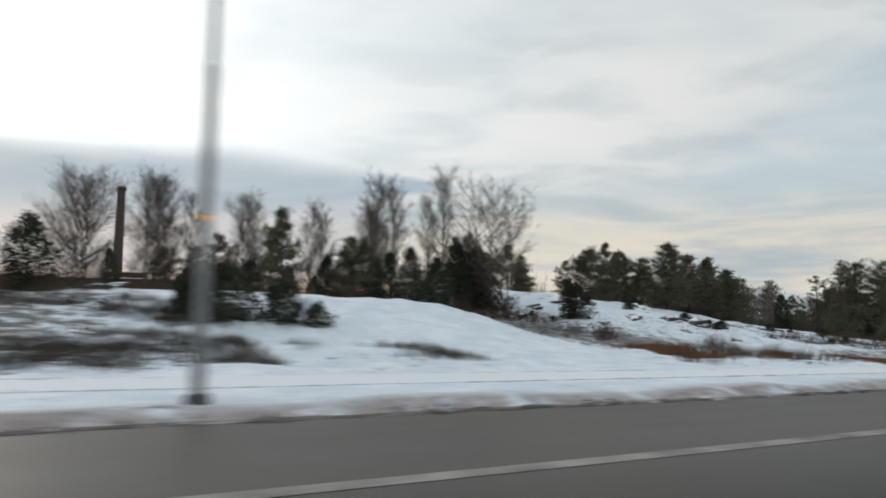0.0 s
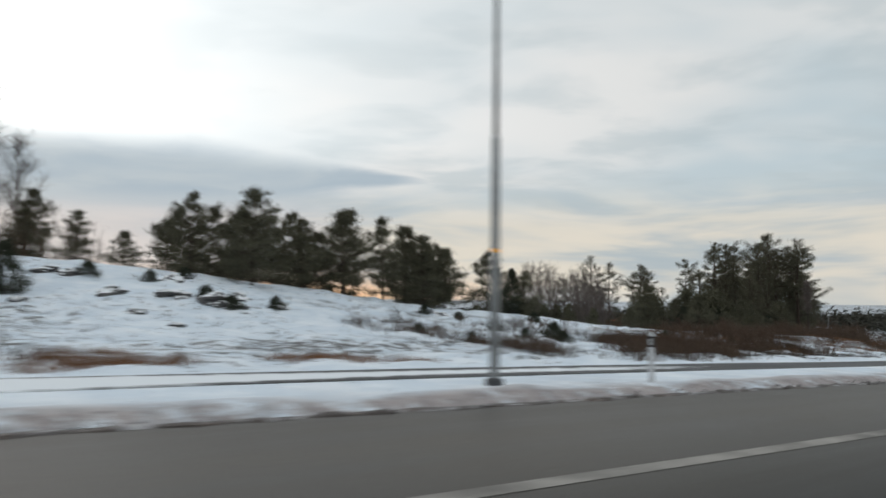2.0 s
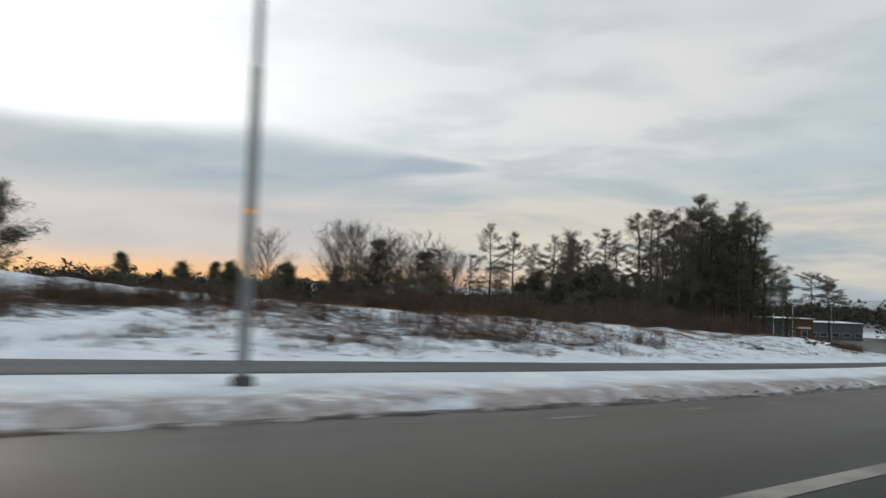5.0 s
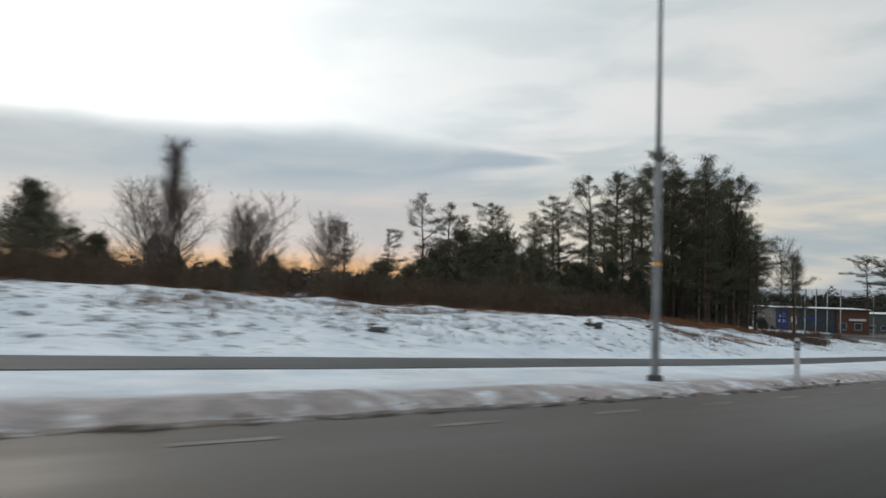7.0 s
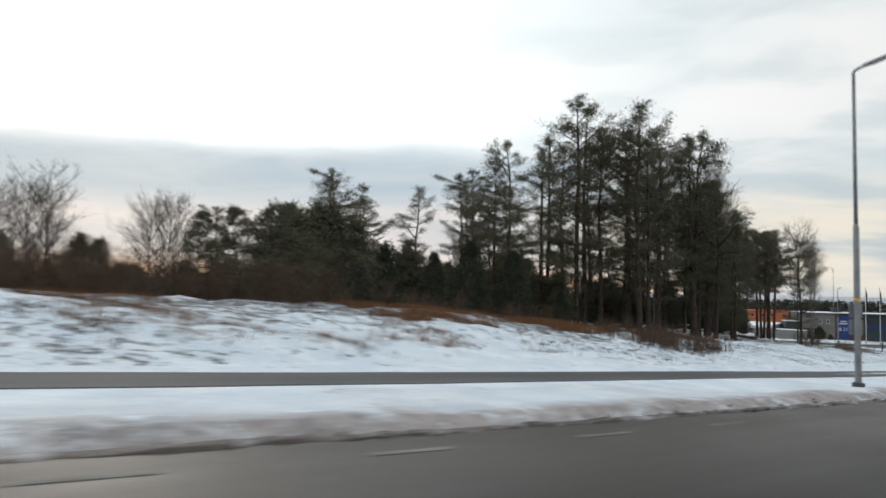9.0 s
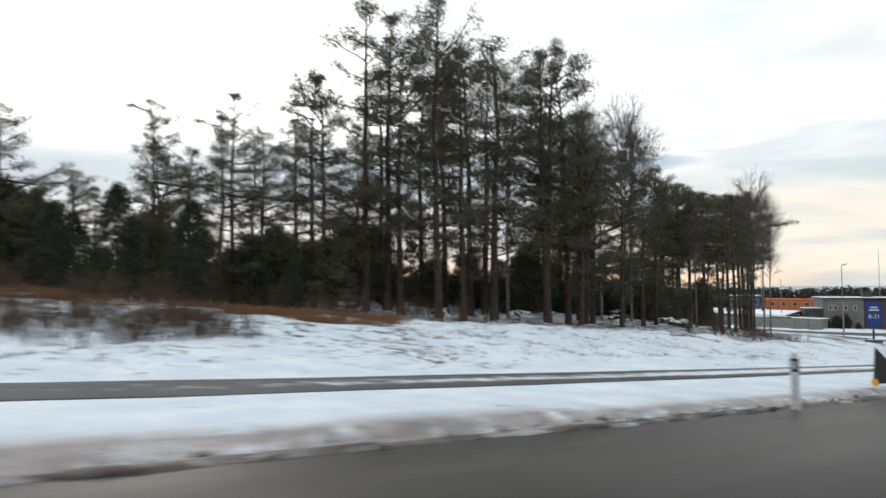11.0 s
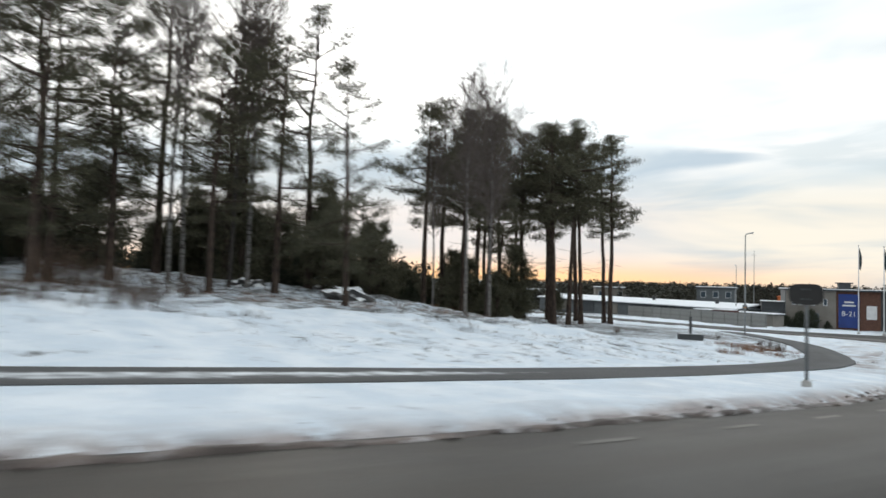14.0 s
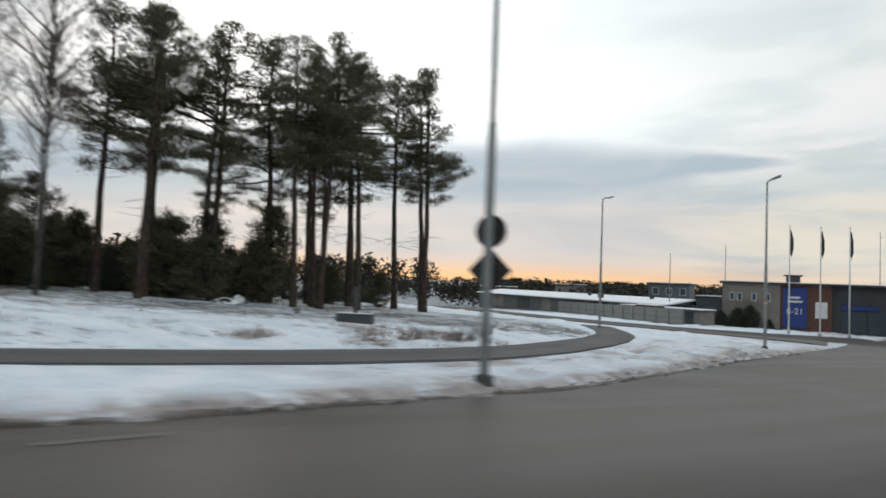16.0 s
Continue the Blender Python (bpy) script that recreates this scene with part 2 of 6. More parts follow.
SNOW, ROCK, GLASS = make_snow(), make_rock(), make_glass()
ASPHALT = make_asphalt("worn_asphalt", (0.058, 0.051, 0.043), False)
PATH_TOP = make_asphalt("cycle_path_asphalt", (0.085, 0.086, 0.088), True)
NEEDLES = make_leaf("pine_needles", (0.032, 0.035, 0.023), (0.135, 0.125, 0.076))
NEEDLES_DENSE = make_leaf("juniper_needles", (0.014, 0.019, 0.012), (0.050, 0.056, 0.033))
TWIGS = make_leaf("bare_twigs", (0.05, 0.04, 0.036), (0.16, 0.128, 0.114))
BRUSH = make_leaf("brown_brush", (0.034, 0.023, 0.016), (0.12, 0.074, 0.048))
STRAW = make_leaf("dry_grass", (0.085, 0.037, 0.017), (0.28, 0.14, 0.065), 0.8)
HEATH = make_leaf("dead_heath", (0.02, 0.02, 0.018), (0.10, 0.08, 0.06))
PINE_BARK = make_bark("pine_bark", (0.028, 0.021, 0.018), (0.092, 0.066, 0.052))
GREY_BARK = make_bark("grey_bark", (0.03, 0.026, 0.024), (0.095, 0.083, 0.076))
BIRCH_BARK = make_bark("birch_bark", (0.11, 0.10, 0.095), (0.27, 0.255, 0.24), (3.0, 3.0, 2.0), (0.04, 0.035, 0.03))
STEEL = plain("galvanised_steel", (0.23, 0.24, 0.245), 0.55, 0.55, 0.25, 2.0)
DARK_STEEL = plain("dark_steel", (0.05, 0.052, 0.055), 0.55, 0.3, 0.3, 3.0)
POST_GREY = plain("weathered_post", (0.13, 0.137, 0.14), 0.6, 0.3, 0.25, 2.0)
LAMP_GREY = plain("lamp_housing", (0.30, 0.31, 0.32), 0.45, 0.4, 0.2, 4.0)
LENS = plain("lamp_lens", (0.42, 0.43, 0.43), 0.2, 0.0, 0.1, 4.0, 0.0)
CONCRETE = plain("concrete", (0.33, 0.32, 0.30), 0.9, 0.0, 0.25, 1.2)
PLASTIC = plain("white_plastic", (0.55, 0.56, 0.57), 0.5, 0.0, 0.2, 5.0)
BLACK = plain("black_plastic", (0.02, 0.02, 0.022), 0.5, 0.0, 0.3, 5.0)
SIGN_BACK = plain("sign_back", (0.016, 0.014, 0.013), 0.6, 0.0, 0.25, 4.0)
ORANGE = plain("orange_film", (0.85, 0.36, 0.03), 0.45, 0.0, 0.15, 5.0)
YELLOW = plain("yellow_film", (0.78, 0.56, 0.05), 0.45, 0.0, 0.15, 5.0)
RED = plain("red_film", (0.62, 0.03, 0.02), 0.45, 0.0, 0.2, 5.0)
DASH_WHITE = plain("faded_road_paint", (0.17, 0.16, 0.145), 0.8, 0.0, 0.4, 1.4)
LINE_WHITE = plain("worn_road_paint", (0.23, 0.215, 0.195), 0.75, 0.0, 0.5, 1.4)


# ---- the lie of the land ----
# The reference line of the road: heading and slope in degrees along its length in metres.
HEADING = [(-90, 36.0), (0, 38.98), (25, 42.18), (50, 43.64), (75, 50.23), (100, 58.02), (125, 63.98), (150, 66.83), (175, 71.22), (203, 72.32), (360, 72.4)]
SLOPE = [(-90, 0.0), (0, -1.22), (50, -2.22), (100, -3.28), (150, -3.62), (203, -3.89), (225, -2.4), (300, -1.6), (345, 0.0), (360, 0.0)]
STEP = 0.5
LINE_S = np.arange(-90.0, 360.01, STEP)


def knots(table, s):
    return np.interp(s, [k[0] for k in table], [k[1] for k in table])


def run_up(rate):
    total = np.r_[0, np.cumsum((rate[1:] + rate[:-1]) * STEP / 2)]
    return total - np.interp(0, LINE_S, total)


LINE_H = np.radians(knots(HEADING, LINE_S))
LINE_X, LINE_Y = run_up(np.cos(LINE_H)), run_up(np.sin(LINE_H))
LINE_Z = run_up(np.tan(np.radians(knots(SLOPE, LINE_S))))

# Left edge of the asphalt and middle of the cycle path, as metres to the left of the reference line.
EDGE = [(-90, 8.4), (3, 8.3), (20, 8.3), (39, 7.8), (61, 7.0), (91, 6.65), (112, 6.45), (138, 5.85), (160, 5.8), (184, 5.6), (195, 6.0), (204, 7.2), (213, 9.1), (226, 13.6), (245, 19.0), (265, 24.5), (284, 30.0), (330, 44.0), (360, 53.0)]
CYCLE = [(-90, 11.7), (0, 11.6), (36, 11.5), (55, 11.0), (90, 10.9), (107, 10.8), (116, 10.5), (138, 10.3), (146, 9.9), (160, 9.7), (172, 9.55), (184, 9.65), (190, 9.85), (196, 10.4), (202, 11.3), (209, 12.6), (214, 14.0), (219, 16.2), (224, 18.9), (228.5, 21.5), (234, 25.4), (238.5, 29.6), (243, 34.5), (260, 56.0), (360, 90.0)]
# Knolls beside the road: place along it, distance from it, half lengths both ways, height.
KNOLLS = [(-40, 34, 20, 12, 1.6), (29, 43, 11, 10, 2.7), (43, 36, 13, 7.5, 1.75), (64, 38, 11, 9, 1.1), (36, 30, 5, 4, 0.5), (-6, 43, 17, 8, 1.3), (231, 42, 9, 7, 0.5), (112, 19, 20, 5, 0.3), (116, 15.5, 9, 2.6, 0.62), (136, 25, 13, 7, 0.55), (88, 24, 16, 8, 0.2), (203, 36, 12, 6, 0.4), (220, 40, 10, 6, 0.6), (180, 46, 32, 11, 1.25)]


# The broad snowy hump by the start of the road, flat on top and steep at its end.
HUMP = (6.2, 27.5, 11.8, 6.8, 1.5)


def ease(x):
    x = np.clip(x, 0.0, 1.0)
    return x * x * (3 - 2 * x)


def rise(s, d):
    """Height of the ground over the road's reference line."""
    edge, path = knots(EDGE, s), knots(CYCLE, s)
    beyond = d - path - 1.15
    z = -0.08 + 0.19 * ease((d - edge + 0.1) / 0.7)
    z = z + 0.75 * ease(beyond / 10.0) * ease((250 - s) / 30) * (0.3 + 0.7 * ease((s - 60) / 25))
    for s0, d0, rs, rd, h in KNOLLS:
        z = z + h * np.exp(-(((s - s0) / rs) ** 2 + ((d - d0) / rd) ** 2)) * ease(beyond / 2.5)
    s0, d0, rs, rd, h = HUMP
    z = z + h * np.exp(-((np.abs(s - s0 - 0.4 * (d - 24.0)) / rs) ** 6 + ((d - d0) / rd) ** 2)) * ease(beyond / 2.5)
    z = z - 1.6 * ease((d - 70) / 60)
    return np.where(d < -5.5, -0.08 + 0.2 * ease((-5.5 - d) / 1.5), z)


def at(s, d, dz=0.0):
    """The place d metres to the left of the line at s, dz over the line's height."""
    h = np.interp(s, LINE_S, LINE_H)
    return np.interp(s, LINE_S, LINE_X) - np.sin(h) * d, np.interp(s, LINE_S, LINE_Y) + np.cos(h) * d, np.interp(s, LINE_S, LINE_Z) + dz


def along(x, y):
    """The length along the line and the distance to its left of a place."""
    k = int(np.argmin((LINE_X - x) ** 2 + (LINE_Y - y) ** 2))
    c, n = math.cos(LINE_H[k]), math.sin(LINE_H[k])
    dx, dy = x - LINE_X[k], y - LINE_Y[k]
    return LINE_S[k] + dx * c + dy * n, -dx * n + dy * c


def ground_z(x, y):
    s, d = along(x, y)
    return float(np.interp(s, LINE_S, LINE_Z) + rise(s, d))


from mathutils.bvhtree import BVHTree


# ---- mesh helpers ----
class Shape:
    """Gathers vertices and faces of one mesh, with a material slot for each face."""

    def __init__(self):
        self.v, self.f, self.m, self.n = [], [], [], 0

    def add(self, verts, faces, slot=0):
        verts = np.asarray(verts, float).reshape(-1, 3)
        faces = np.asarray(faces, int)
        self.v.append(verts)
        self.f.extend((faces + self.n).tolist())
        self.m.extend([slot] * len(faces))
        self.n += len(verts)

    def tube(self, points, radii, sides=6, slot=0, cap=True):
        p = np.asarray(points, float)
        r = np.asarray(radii, float)
        k = len(p)
        t = np.gradient(p, axis=0)
        t /= np.linalg.norm(t, axis=1)[:, None] + 1e-9
        ref = np.where(np.abs(t[:, 2:3]) > 0.9, [[1.0, 0.0, 0.0]], [[0.0, 0.0, 1.0]])
        a = np.cross(t, ref)
        a /= np.linalg.norm(a, axis=1)[:, None] + 1e-9
        b = np.cross(t, a)
        ang = np.arange(sides) * 2 * math.pi / sides
        ring = p[:, None] + r[:, None, None] * (np.cos(ang)[None, :, None] * a[:, None] + np.sin(ang)[None, :, None] * b[:, None])
        i = np.arange(sides)
        j = (i + 1) % sides
        faces = np.concatenate([np.stack([q * sides + i, q * sides + j, (q + 1) * sides + j, (q + 1) * sides + i], 1) for q in range(k - 1)])
        self.add(ring, faces, slot)
        if cap and sides > 3:
            base = self.n - k * sides
            self.f.append([base + int(q) for q in i[::-1]])
            self.f.append([base + (k - 1) * sides + int(q) for q in i])
            self.m.extend([slot, slot])

    def box(self, x0, y0, z0, x1, y1, z1, slot=0, bevel=0.0):
        if bevel:
            b = bevel
            c = []
            for z, inset in ((z0, b), (z0 + b, 0), (z1 - b, 0), (z1, b)):
                c += [(x0 + inset, y0 + inset, z), (x1 - inset, y0 + inset, z), (x1 - inset, y1 - inset, z), (x0 + inset, y1 - inset, z)]
            f = [(3, 2, 1, 0), (12, 13, 14, 15)]
            for q in range(3):
                f += [(q * 4 + i, q * 4 + (i + 1) % 4, q * 4 + 4 + (i + 1) % 4, q * 4 + 4 + i) for i in range(4)]
            self.add(c, f, slot)
        else:
            self.add([(x0, y0, z0), (x1, y0, z0), (x1, y1, z0), (x0, y1, z0), (x0, y0, z1), (x1, y0, z1), (x1, y1, z1), (x0, y1, z1)],
                     [(3, 2, 1, 0), (4, 5, 6, 7), (0, 1, 5, 4), (1, 2, 6, 5), (2, 3, 7, 6), (3, 0, 4, 7)], slot)

    def plate(self, outline, y0, y1, slot=0):
        """A flat plate: its outline in x and z, from y0 to y1."""
        k = len(outline)
        v = [(x, y0, z) for x, z in outline] + [(x, y1, z) for x, z in outline]
        self.add(v, [(i, (i + 1) % k, k + (i + 1) % k, k + i) for i in range(k)], slot)
        base = self.n - 2 * k
        self.f += [[base + i for i in range(k)][::-1], [base + k + i for i in range(k)]]
        self.m += [slot, slot]

    def mesh(self, name, materials, smooth=False):
        me = bpy.data.meshes.new(name)
        v = np.concatenate(self.v) if self.v else np.zeros((0, 3))
        me.from_pydata(v.tolist(), [], self.f)
        for m in materials:
            me.materials.append(m)
        if len(materials) > 1:
            me.polygons.foreach_set("material_index", self.m)
        if smooth:
            me.polygons.foreach_set("use_smooth", [True] * len(me.polygons))
        me.update()
        return me


def part(name, shape, materials, parent=None, label="", smooth=False):
    if not isinstance(materials, (list, tuple)):
        materials = [materials]
    me = shape if isinstance(shape, bpy.types.Mesh) else shape.mesh(name, materials, smooth)
    ob = new(name, me)
    ob.parent = parent
    return tagged(ob, label)


def thing(name, label, category, group="", kind="", m=None):
    ob = new(name)
    ob.empty_display_size = 0.3
    if m is not None:
        ob.matrix_world = m
    return tagged(ob, label, category, group, kind)


GROUND_TREE = []


def on_ground(x, y):
    """Height of the ground sheet at a place."""
    hit = GROUND_TREE[0].ray_cast(Vector((x, y, 200.0)), Vector((0, 0, -1)))[0]
    return hit.z if hit else ground_z(x, y)


def spot(x, y, turn=0.0, sink=0.0, scale=1.0, lean=0.0):
    """A pose standing on the ground at x, y."""
    return pose(x, y, on_ground(x, y) - sink, lean, 0, turn) @ Matrix.Scale(scale, 4)


def set_attribute(me, name, values):
    a = me.attributes.new(name, "FLOAT", "POINT")
    a.data.foreach_set("value", np.asarray(values, np.float32))


# ---- the ground: one sheet to the horizon ----
def fractal(x, y, scale, octaves=3, seed=0.0):
    return noise.fractal(Vector((x * scale + seed, y * scale - seed, seed * 0.37)), 1.0, 2.0, octaves)


# Heaps of ploughed snow by the junction: x, y, radius, height.
HEAPS = [(99.2, 197.4, 1.7, 0.4), (101.2, 195.0, 1.9, 0.45), (103.2, 196.8, 1.7, 0.4), (101.0, 190.6, 1.7, 0.3), (100.6, 200.8, 1.8, 0.4), (104.2, 192.4, 1.4, 0.25), (103.0, 187.0, 1.3, 0.2)]


SIDE_ROAD = [(20, 260, 3.4), (45, 246, 3.4), (64, 236, 3.5), (78, 230, 3.8), (86, 228, 4.4), (92, 228, 5.6), (98, 229, 8.5), (104, 230, 13.0), (110, 232, 15.0), (119, 236, 16.0)]


def side_road_at(x):
    """The middle of the side road and its half width at x."""
    return np.interp(x, [r[0] for r in SIDE_ROAD], [r[1] for r in SIDE_ROAD]), np.interp(x, [r[0] for r in SIDE_ROAD], [r[2] for r in SIDE_ROAD])


def swing_line():
    """Places along the middle of the cycle path where it swings away."""
    return np.array([at(s, float(knots(CYCLE, s)))[:2] for s in np.arange(203, 247, 0.5)])


def make_ground():
    swing = swing_line()
    rows = np.concatenate([np.arange(-90, -20, 3.0), np.arange(-20, 250, 1.1), np.arange(250, 346, 2.5)])
    left = np.concatenate([[-0.05, 0.12, 0.3, 0.5], np.arange(0.8, 14, 0.5), np.arange(14, 36, 0.8), np.arange(36, 60, 1.6), [65, 72, 82, 95, 110, 130]])
    right = np.array([-110.0, -60, -30, -16, -10, -8, -7, -6.2, -5.4])
    verts, thin, dirt = [], [], []
    columns = len(right) + len(left)
    for s in rows:
        edge, path = float(knots(EDGE, s)), float(knots(CYCLE, s))
        for d in np.concatenate([right, np.minimum(edge + left, 140)]):
            x, y, z = at(s, d)
            u, v = d - edge, d - path - 1.15
            h = float(rise(s, d))
            t, q = 0.0, 0.0
            if u > 0:
                verge = u < path - edge - 1.3
                amount = 0.035 if verge else (0.15 + 0.10 * min(1, v / 25) if v > 0 else 0.0)
                h += amount * fractal(x, y, 0.55) + (0.05 * fractal(x, y, 1.7, 2, 5.0) if v > 1 else 0.0)
                h += 0.10 * math.exp(-((u - 0.75) / 0.35) ** 2) * max(0.0, fractal(x, y, 0.5, 3, 9.0) + 0.25)
                reach = float(np.interp(s, [0, 30, 55, 80, 105, 125, 150, 175, 200], [0.55, 0.65, 1.1, 1.1, 0.8, 0.75, 0.6, 0.42, 0.45])) * (1.0 + 0.5 * fractal(x, y, 0.3, 2, 14.0))
                q = 1.15 * math.exp(-(u / max(0.3, reach)) ** 4) + 0.25 * math.exp(-((u - reach) / 0.6) ** 2)
                for hx, hy, hr, hh in HEAPS:
                    h += hh * math.exp(-(((x - hx) / hr) ** 2 + ((y - hy) / hr) ** 2)) * max(0.0, 0.7 + 1.2 * fractal(x, y, 0.9, 3, 7.0))
                if verge:
                    q += float(np.interp(s, [30, 60, 130, 150], [0.12, 0.4, 0.32, 0.12])) * max(0.0, 0.2 + fractal(x, y, 0.4, 3, 12.0))
                if v > 0.3:
                    t = 0.25 + 0.45 * fractal(x, y, 0.12, 2, 3.0)
                    t += 0.8 * math.exp(-(((s - 23.5) / 5) ** 4 + ((d - 25) / 9) ** 4))
                    t += 0.55 * math.exp(-(((s - 42) / 12) ** 2 + ((d - 18) / 3.5) ** 2))
                    t += (0.6 + 0.9 * fractal(x, y, 0.16, 3, 8.0)) * math.exp(-(((s - 74) / 19) ** 4 + ((d - 21) / 6) ** 4))
                    t += 0.45 * math.exp(-(((s - 112) / 22) ** 2 + ((d - 23) / 5) ** 2))
                    t += 0.12 * ease((s - 95) / 10) * ease((135 - s) / 10)
                    t += 0.75 * math.exp(-(((s - 142) / 12) ** 2 + ((d - 22) / 5) ** 2))
                    t += (0.6 + 0.5 * fractal(x, y, 0.3, 2, 11.0)) * ease((d - 21) / 4) * ease((s - 148) / 10) * ease((240 - s) / 10)
                    t += 0.75 * ease((6 - s) / 8) * ease(v / 3)
                    t -= 0.45 * math.exp(-(((s - 9.5) / 7.5) ** 2 + ((d - 24) / 12) ** 2))
                    t -= 0.05 * ease((s - 150) / 8) * ease((23 - d) / 4)
                    t *= ease(v / 1.2)
                q += 0.9 * math.exp(-(((x - 104.0) / 2.2) ** 2 + ((y - 202.0) / 1.3) ** 2))
                q += ease((s - 204) / 10) * (0.15 + 1.5 * max(0.0, fractal(x, y, 0.55, 3, 17.0))) * ease((9.0 - u) / 6.0)
                h += 0.16 * ease((s - 206) / 8) * ease((u - 0.5) / 1.5) * fractal(x, y, 0.8, 3, 21.0) * ease((path - 1.6 - d) / 1.0)
            if s > 204 and u > 0:
                near = float(np.min(np.hypot(swing[:, 0] - x, swing[:, 1] - y)))
                h = min(h, 0.09 + 0.3 * ease((near - 1.75) / 0.9))
            mid, half = side_road_at(x)
            if x > 40 and abs(y - mid) < half * 1.25 + 0.6 and s > 215:
                h, t, q = float(rise(s, d)) - 0.04, 0.0, 0.5
            if d > 70:
                t = 0.9
            verts.append((x, y, z + h))
            thin.append(t)
            dirt.append(q)
    n = len(rows)
    faces = [(i * columns + j, (i + 1) * columns + j, (i + 1) * columns + j + 1, i * columns + j + 1) for i in range(n - 1) for j in range(columns - 1)]
    # The rim of the strip runs on outwards to the horizon.
    rim = [j for j in range(columns)] + [i * columns + columns - 1 for i in range(1, n)] + [(n - 1) * columns + j for j in range(columns - 2, -1, -1)] + [i * columns for i in range(n - 2, 0, -1)]
    cx, cy = 55.0, 90.0
    last = rim
    for reach, drop in ((1.35, 1.0), (2.1, 3.0), (4.0, 6.0), (12.0, 8.0), (40.0, 8.0)):
        nxt = []
        for r in rim:
            x, y, z = verts[r]
            k = max(reach, 1.0)
            nxt.append(len(verts))
            verts.append((cx + (x - cx) * k, cy + (y - cy) * k, z - drop))
            thin.append(0.9)
            dirt.append(0.0)
        m = len(rim)
        faces += [(last[i], last[(i + 1) % m], nxt[(i + 1) % m], nxt[i]) for i in range(m)]
        last = nxt
    GROUND_TREE.append(BVHTree.FromPolygons(verts, faces))
    me = bpy.data.meshes.new("ground")
    me.from_pydata(verts, [], faces)
    set_attribute(me, "thin", np.clip(thin, 0, 1.4))
    set_attribute(me, "dirt", np.clip(dirt, 0, 1))
    me.materials.append(SNOW)
    me.polygons.foreach_set("use_smooth", [True] * len(me.polygons))
    tagged(new("ground", me), "snow-covered ground with straw and heath showing through", "ground", kind="structure")


def ribbon(name, rows, material_, thick, label, category, cover=None, ends=True):
    """A slab from rows of (left point, right point, run, across left, across right)."""
    sh = Shape()
    k = len(rows)
    top = [p for row in rows for p in row[:2]]
    low = [(x, y, z - thick) for x, y, z in top]
    sh.add(top + low, [(2 * i, 2 * i + 1, 2 * i + 3, 2 * i + 2) for i in range(k - 1)]
           + [(2 * k + 2 * i, 2 * i, 2 * i + 2, 2 * k + 2 * i + 2) for i in range(k - 1)]
           + [(2 * i + 1, 2 * k + 2 * i + 1, 2 * k + 2 * i + 3, 2 * i + 3) for i in range(k - 1)])
    me = sh.mesh(name, [material_])
    uv = me.uv_layers.new(name="run")
    run = [c for row in rows for c in ((row[2], row[3]), (row[2], row[4]))] * 2
    for loop in me.loops:
        uv.data[loop.index].uv = run[loop.vertex_index]
    if cover is not None:
        set_attribute(me, "cover", [c for c in cover for _ in (0, 1)] * 2)
    return tagged(new(name, me), label, category, kind="structure")


def make_road():
    """The carriageway, finer towards its left edge, where meltwater keeps it wet."""
    sh = Shape()
    steps = [(0.4, 1.0), (-0.05, 1.0), (-0.35, 0.9), (-0.8, 0.75), (-1.3, 0.3), (-2.0, 0.0)]
    ss = np.arange(-90, 345.1, 1.0)
    run, wet, k = [], [], len(steps) + 1
    for s in ss:
        edge = float(knots(EDGE, s))
        much = float(np.interp(s, [0, 40, 110, 135, 215, 240], [0.35, 0.35, 0.5, 1.0, 1.0, 0.3]))
        across = [edge + u for u, _ in steps] + [-5.6]
        sh.v.append(np.array([at(s, d) for d in across]))
        run += [(s, d) for d in across]
        wet += [w * much for _, w in steps] + [0.0]
    sh.n = len(ss) * k
    sh.f = [(i * k + j, i * k + j + 1, (i + 1) * k + j + 1, (i + 1) * k + j) for i in range(len(ss) - 1) for j in range(k - 1)]
    sh.m = [0] * len(sh.f)
    low = [at(s, -5.6, -0.25) for s in ss]
    side = [at(s, -5.6) for s in ss]
    sh.add(side + low, [(i, len(ss) + i, len(ss) + i + 1, i + 1) for i in range(len(ss) - 1)])
    run += [(s, -5.6) for s in ss] * 2
    wet += [0.0] * (2 * len(ss))
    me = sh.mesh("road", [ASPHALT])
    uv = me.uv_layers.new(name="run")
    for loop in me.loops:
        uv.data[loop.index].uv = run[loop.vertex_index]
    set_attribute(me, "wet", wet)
    tagged(new("road", me), "grey worn asphalt carriageway, wet in places, shade painted in to the right", "road", kind="structure")


def make_side_road():
    """The side road: a wide mouth at the main road, narrowing past the depot."""
    rows = []
    for i, x in enumerate(np.arange(119.0, 18.0, -1.0)):
        y, w = (float(v) for v in side_road_at(x))
        ahead, behind = float(side_road_at(x - 1.0)[0]), float(side_road_at(x + 1.0)[0])
        q = math.hypot(2.0, ahead - behind)
        nx, ny = -(ahead - behind) / q * w, -2.0 / q * w
        pts = []
        for px, py in ((x - nx, y - ny), (x + nx, y + ny)):
            s, d = along(px, py)
            z = float(np.interp(s, LINE_S, LINE_Z))
            inside = d < float(knots(EDGE, s)) + 1.0
            pts.append((px, py, z - 0.006 if inside else z + float(rise(s, d)) + 0.05))
        rows.append((pts[0], pts[1], i * 1.0, -w, w))
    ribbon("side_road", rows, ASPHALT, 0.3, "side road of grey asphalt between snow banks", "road")


